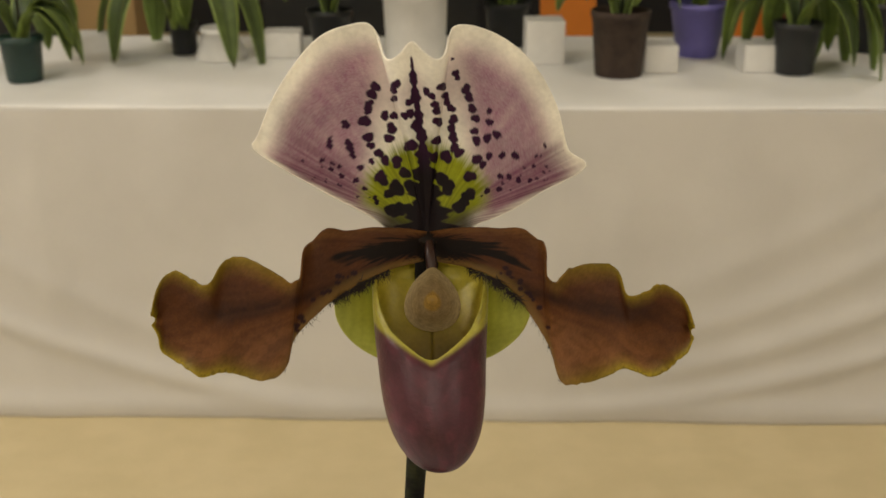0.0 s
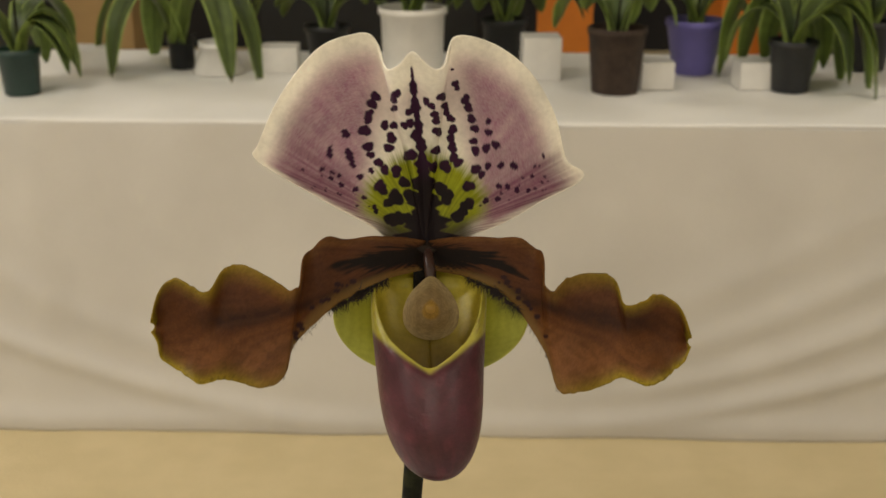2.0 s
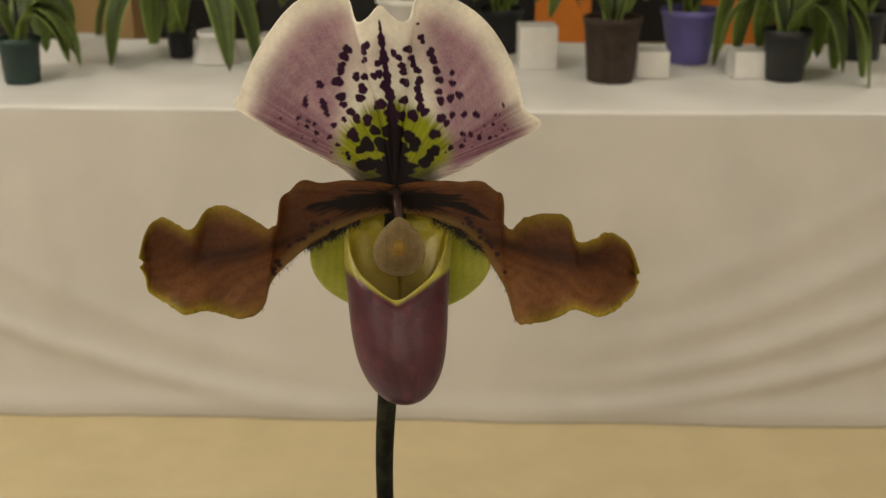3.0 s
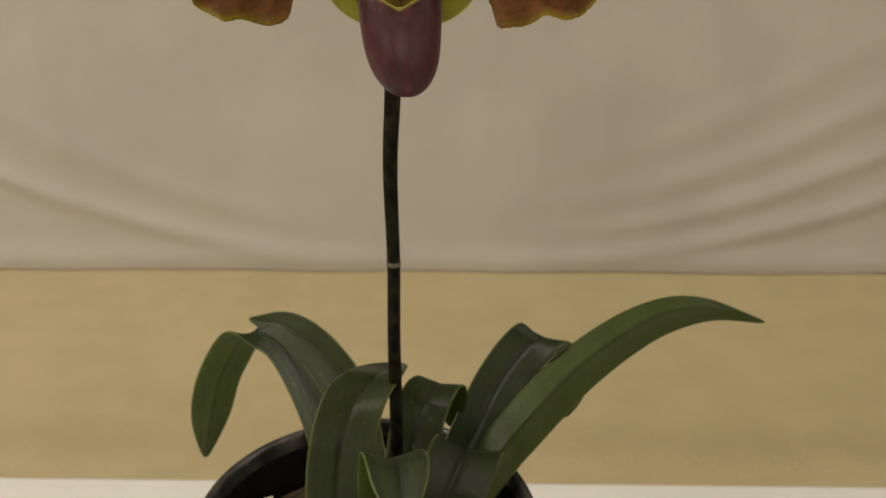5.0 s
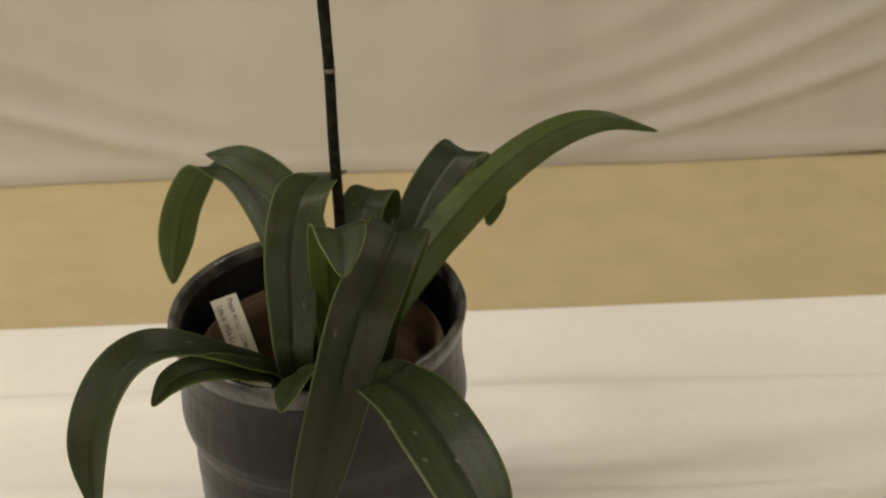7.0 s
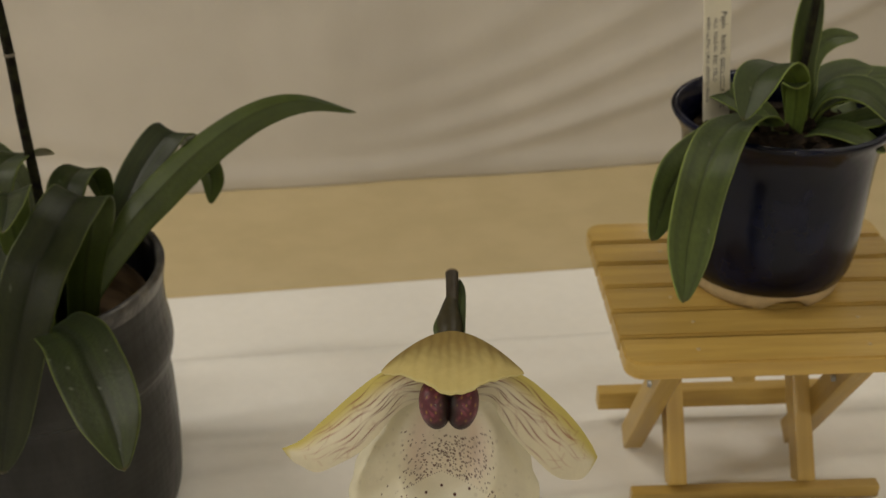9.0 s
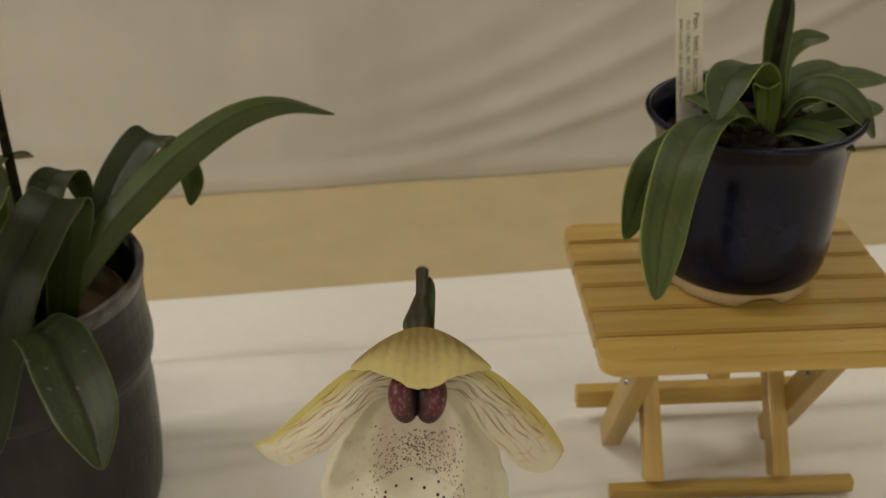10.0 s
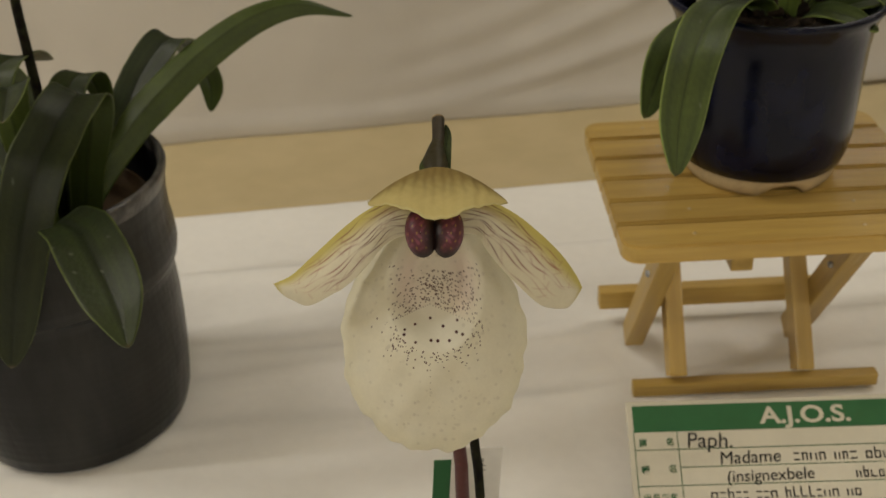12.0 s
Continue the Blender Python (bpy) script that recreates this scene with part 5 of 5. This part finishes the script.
blade([(0.4037, 0.255, 0.9232), (0.423, 0.27, 0.9387), (0.4537, 0.285, 0.9399), (0.4852, 0.29, 0.9361)], [0.005, 0.008, 0.009, 0.005], (-0.3, 0.7, 0.5), seed=67)
blade([(0.3982, 0.25, 0.936), (0.4043, 0.265, 0.9604), (0.4164, 0.27, 0.9714), (0.4356, 0.275, 0.9703)], [0.005, 0.006, 0.006, 0.0035], (-0.3, 0.6, 0.6), seed=68)
blade([(0.3922, 0.24, 0.9268), (0.4167, 0.245, 0.9316), (0.4445, 0.255, 0.9327), (0.4678, 0.26, 0.9309)], [0.005, 0.009, 0.010, 0.006], (-0.2, 0.8, 0.4), seed=69)
blade([(0.376, 0.235, 0.933), (0.358, 0.245, 0.946), (0.350, 0.255, 0.950), (0.345, 0.262, 0.948)], [0.005, 0.007, 0.008, 0.005], (0.5, 0.6, 0.3), seed=70)
blade([(0.3905, 0.240, 0.930), (0.3860, 0.236, 0.948), (0.3810, 0.228, 0.962), (0.3770, 0.218, 0.964)], [0.005, 0.0065, 0.0075, 0.004], (0.8, -0.3, 0.1), seed=71)
blade([(0.4010, 0.245, 0.929), (0.4070, 0.240, 0.944), (0.4160, 0.232, 0.953), (0.4250, 0.222, 0.950)], [0.005, 0.0075, 0.0085, 0.0045], (0.5, 0.6, 0.2), seed=72)
blade([(0.392, 0.235, 0.928), (0.399, 0.222, 0.938), (0.409, 0.208, 0.939), (0.421, 0.197, 0.934)], [0.006, 0.008, 0.008, 0.004], (0.7, 0.6, 0.2), seed=73)
blade([(0.398, 0.240, 0.928), (0.414, 0.231, 0.936), (0.426, 0.225, 0.941), (0.435, 0.220, 0.942)], [0.006, 0.009, 0.009, 0.004], (0.5, 0.7, 0.3), seed=74)
blade([(0.382, 0.238, 0.928), (0.372, 0.244, 0.940), (0.362, 0.246, 0.946), (0.352, 0.246, 0.944)], [0.006, 0.008, 0.008, 0.004], (0.3, 0.7, 0.4), seed=75)
part("stem", tube("stem", [(0.390, 0.246, 0.925), (0.393, 0.248, 0.962), (0.396, 0.250, 1.000), (0.399, 0.252, 1.06)], [0.0022, 0.0022, 0.002, 0.002], 12), M_STEM, rosette, "dark flower stem")
down2 = (Vector((0.3392, 0.25, 0.9348)) - Vector((0.3359, 0.258, 1.0004))).normalized()
right2 = (Vector((0.3529, 0.26, 1.0004)) - Vector((0.3359, 0.258, 1.0004))).normalized()
mid2 = Vector((0.3444, 0.259, 1.002)) + down2 * 0.0395
plant_label("plant_label", "tall cream plastic label with printed lines in the blue pot", frame_from(mid2, down2, right2), 0.083, 0.0158,
            scribble(-0.019, 0.0022, 0.040, 0.0032, 13) + scribble(-0.0285, -0.0020, 0.033, 0.0026, 14) + scribble(-0.0295, -0.0062, 0.046, 0.0024, 15), (("Paph.", -0.0320, 0.0022, 0.0046),))

# ---- award sign ----
top_left = Vector((0.2815, 0.148, 0.7446))
across = Vector((0.1452, -0.0166, 0.0)).normalized()
foot_left = Vector((0.2747, 0.088, TABLE_Z + 0.002))
SIGN_W, SIGN_H = 0.166, (top_left - foot_left).length
sign_m = frame_from(foot_left, across, top_left - foot_left)
sign = thing("name_card", "white entry card with a green heading and handwriting", "sign", sign_m)
card = part("card", box_mesh("card", (SIGN_W, SIGN_H, 0.0016), 0.0004, (SIGN_W / 2, SIGN_H / 2, -0.0009), 1), M_SIGN, sign)
heading = part("heading", box_mesh("heading", (SIGN_W - 0.007, 0.0150, 0.0004), 0.00005, (SIGN_W / 2, SIGN_H - 0.0102, 0.0001), 1), M_GREEN, sign, "green heading band")
writing("heading_lettering", "A.J.O.S.", 0.0132, M_SIGN, heading, pose(0.0742, SIGN_H - 0.0146, 0.00045) @ Matrix.Diagonal((1.24, 1, 1, 1)), "white capitals", 0.00032)
writing("lettering", "Paph.", 0.0120, M_INK, card, pose(0.0315, SIGN_H - 0.0268, 0.0003, 0, 0, -2), "handwritten genus name", 0.0, 0.08)
writing("lettering", "Madame", 0.0100, M_INK, card, pose(0.0486, SIGN_H - 0.0368, 0.0003, 0, 0, 1), "handwritten word", 0.0, 0.12)
writing("lettering", "(insignexbele", 0.0092, M_INK, card, pose(0.0513, SIGN_H - 0.0468, 0.0003, 0, 0, 1), "handwritten words", 0.0, 0.10)
lines = [(0.003, SIGN_H - k, SIGN_W - 0.006, 0.0004) for k in (0.0175, 0.0280, 0.0480, 0.0585)] + [(0.0270, SIGN_H - 0.0380, SIGN_W - 0.030, 0.0004)] + [(0.0270, 0.004, 0.0004, SIGN_H - 0.0215), (0.0030, 0.004, 0.0004, SIGN_H - 0.0215), (SIGN_W - 0.0034, 0.004, 0.0004, SIGN_H - 0.0215)]
bars("ruling", lines, M_GREEN, card, pose(0, 0, 0.00006))
for text, x, y, size in (("属", 0.0055, 0.0255, 0.0048), ("名", 0.0205, 0.0252, 0.0048), ("種", 0.0055, 0.0405, 0.0048), ("名", 0.0205, 0.0402, 0.0048), ("出品者名", 0.0052, 0.0560, 0.0048)):
    writing("row_title", text, size, M_GREEN, card, pose(x, SIGN_H - y, 0.0002), "printed green row title", 0.00006)
bars("handwriting", scribble(0.0895, SIGN_H - 0.0360, 0.060, 0.0065, 21) + scribble(0.122, SIGN_H - 0.0462, 0.030, 0.0060, 22) + scribble(0.042, SIGN_H - 0.0560, 0.080, 0.0060, 23), M_INK, card, pose(0, 0, 0.0001))
part("prop", box_mesh("prop", (0.06, 0.0016, 0.050), 0.0003, (SIGN_W / 2, 0.045, -0.028), 1), M_SIGN, sign, "folded card prop")

# ---- pots on the back table ----


def far_pot(label, x, y, r_top, r_base, h, mat, rim=0.004):
    ob = thing("plant_pot", label, "pot", pose(x, y, TABLE_Z), group="pots on the back table")
    part("body", lathe("body", [(0, 0), (r_base, 0), (r_base + 0.002, 0.003), (r_top - rim, h - 0.016), (r_top, h - 0.015), (r_top, h - 0.001), (r_top - 0.003, h), (r_top - 0.006, h - 0.004), (r_top - 0.010, h - 0.02)], 40), mat, ob)
    part("bark", lathe("bark", [(0, h - 0.016), (r_top - 0.009, h - 0.019)], 32, wobble=0.02), M_BARK, ob, "bark chips")
    return ob


def far_plant(x, y, z, count, length, width, seed, droop=0.8, label="orchid with arching green strap leaves", tone=1.3, aim=None):
    ob = thing("orchid_plant", label, "orchid", pose(0, 0, 0), group="orchids on the back table")
    rs = random.Random(seed)
    width, count = width * 1.75, count + 2
    for k in range(count):
        a = aim[k] if aim and k < len(aim) else rs.uniform(-25, 205)
        a = radians(a)
        d, L = (math.cos(a), math.sin(a)), length * rs.uniform(0.75, 1.15)
        rise, fall = L * rs.uniform(0.35, 0.6), L * droop * rs.uniform(0.5, 1.1)
        pts = [(x, y, z - 0.02), (x + d[0] * L * 0.18, y + d[1] * L * 0.18, z + rise * 0.65), (x + d[0] * L * 0.45, y + d[1] * L * 0.45, z + rise), (x + d[0] * L * 0.72, y + d[1] * L * 0.72, z + rise - fall * 0.35), (x + d[0] * L * 0.85, y + d[1] * L * 0.85, z + rise - fall)]
        part("leaf", leaf_mesh("leaf", pts, [width * 0.6, width * 0.8, width, width * 0.9, width * 0.4], (-d[1], d[0], 0), count=28, across=9, seed=seed * 7 + k, tone=tone * 2.1), M_LEAF, ob)
    part("stem", tube("stem", [(x, y, z - 0.02), (x + 0.004, y, z + 0.12), (x, y - 0.01, z + 0.30)], [0.003, 0.003, 0.0025], 10, count=20), M_STEM, ob, "flower stem")
    return ob


far_pot("dark green plastic pot on the white cloth", -1.004, 2.40, 0.048, 0.036, 0.100, M_GREENPOT)
far_plant(-1.004, 2.40, 0.800, 11, 0.17, 0.016, 71, label="bushy orchid with mid-green strap leaves", tone=1.5)
far_pot("small black pot among drooping leaves", -0.726, 2.715, 0.036, 0.028, 0.080, M_BLACKPOT)
far_plant(-0.726, 2.690, 0.785, 5, 0.27, 0.022, 72, droop=1.1, label="orchid with long drooping leaves over its pot", aim=[205, 235, 335, 310, 180, 60, 120], tone=1.35)
far_pot("white ceramic pot with a conical body", -0.625, 2.66, 0.045, 0.060, 0.075, M_WHITEPOT)
far_pot("black pot at the rear of the table", -0.385, 2.87, 0.060, 0.045, 0.085, M_BLACKPOT)
far_plant(-0.385, 2.87, 0.785, 8, 0.20, 0.018, 73, droop=0.4)
far_pot("large white ceramic pot", -0.150, 2.585, 0.080, 0.066, 0.170, M_WHITEPOT, 0.006)
far_plant(-0.150, 2.585, 0.865, 9, 0.24, 0.020, 74, droop=0.35)
far_pot("black pot behind the white pot", 0.068, 2.83, 0.058, 0.046, 0.11, M_BLACKPOT)
far_plant(0.068, 2.83, 0.805, 9, 0.22, 0.018, 75, droop=0.5)
far_pot("brown textured pot on the white cloth", 0.3076, 2.47, 0.066, 0.050, 0.145, M_BROWNPOT, 0.003)
far_plant(0.3076, 2.47, 0.840, 12, 0.20, 0.018, 76, droop=0.5, tone=1.6)
far_pot("violet plastic pot on the white cloth", 0.523, 2.70, 0.072, 0.046, 0.13, M_PURPLE)
far_plant(0.523, 2.70, 0.825, 7, 0.20, 0.016, 77, droop=0.4)
far_pot("dark grey pot with a drooping leaf beside it", 0.704, 2.50, 0.054, 0.040, 0.115, M_BLACKPOT)
far_plant(0.704, 2.50, 0.810, 11, 0.21, 0.019, 78, droop=1.0, aim=[335, 350, 320, 60, 120, 150, 40, 20, 80, 100, 10, 45, 130], tone=1.5)
far_pot("black pot near the table end", 0.960, 2.77, 0.058, 0.045, 0.12, M_BLACKPOT)
far_plant(0.960, 2.77, 0.815, 9, 0.22, 0.018, 79, droop=0.8, tone=1.4)
for x, y, w, d, h in ((0.405, 2.525, 0.075, 0.07, 0.062), (0.632, 2.535, 0.085, 0.08, 0.062), (-0.93, 2.66, 0.10, 0.09, 0.06), (-0.48, 2.70, 0.09, 0.09, 0.06), (0.15, 2.63, 0.09, 0.09, 0.10)):
    thing("display_block", "white foam display block on the cloth", "block", pose(x, y, TABLE_Z + h / 2 - 0.0005, 0, 0, 3), box_mesh("display_block", (w, d, h), 0.004), M_WHITEPOT, "blocks on the back table")

# ---- behind the back table ----


def floor_box(label, x, y, w, d, h, mat, yaw=0.0):
    ob = thing("storage_box", label, "box", pose(x, y, 0, 0, 0, yaw))
    part("body", box_mesh("body", (w, d, h - 0.05), 0.006, (0, 0, (h - 0.05) / 2)), mat, ob)
    part("lid", box_mesh("lid", (w + 0.02, d + 0.02, 0.05), 0.006, (0, 0, h - 0.025)), mat, ob)
    return ob


floor_box("tall brown cardboard box behind the table", -1.50, 4.6, 0.26, 0.40, 0.80, M_CARD, 4)
floor_box("orange plastic box behind the table", 0.36, 4.6, 0.22, 0.30, 0.75, M_ORANGE, -3)
floor_box("orange plastic box behind the table", 1.07, 4.7, 0.20, 0.30, 0.70, M_ORANGE, 5)
floor_box("dark red plastic box behind the table", 1.25, 4.6, 0.20, 0.30, 0.75, M_RED, 2)
floor_box("black storage box behind the table", -0.45, 4.9, 0.9, 0.4, 0.9, M_BLACKPOT, 0)
floor_box("black storage box behind the table", 1.9, 4.9, 0.9, 0.4, 0.9, M_BLACKPOT, 0)
floor_box("black storage box behind the table", -2.3, 4.9, 1.0, 0.4, 0.9, M_BLACKPOT, 0)
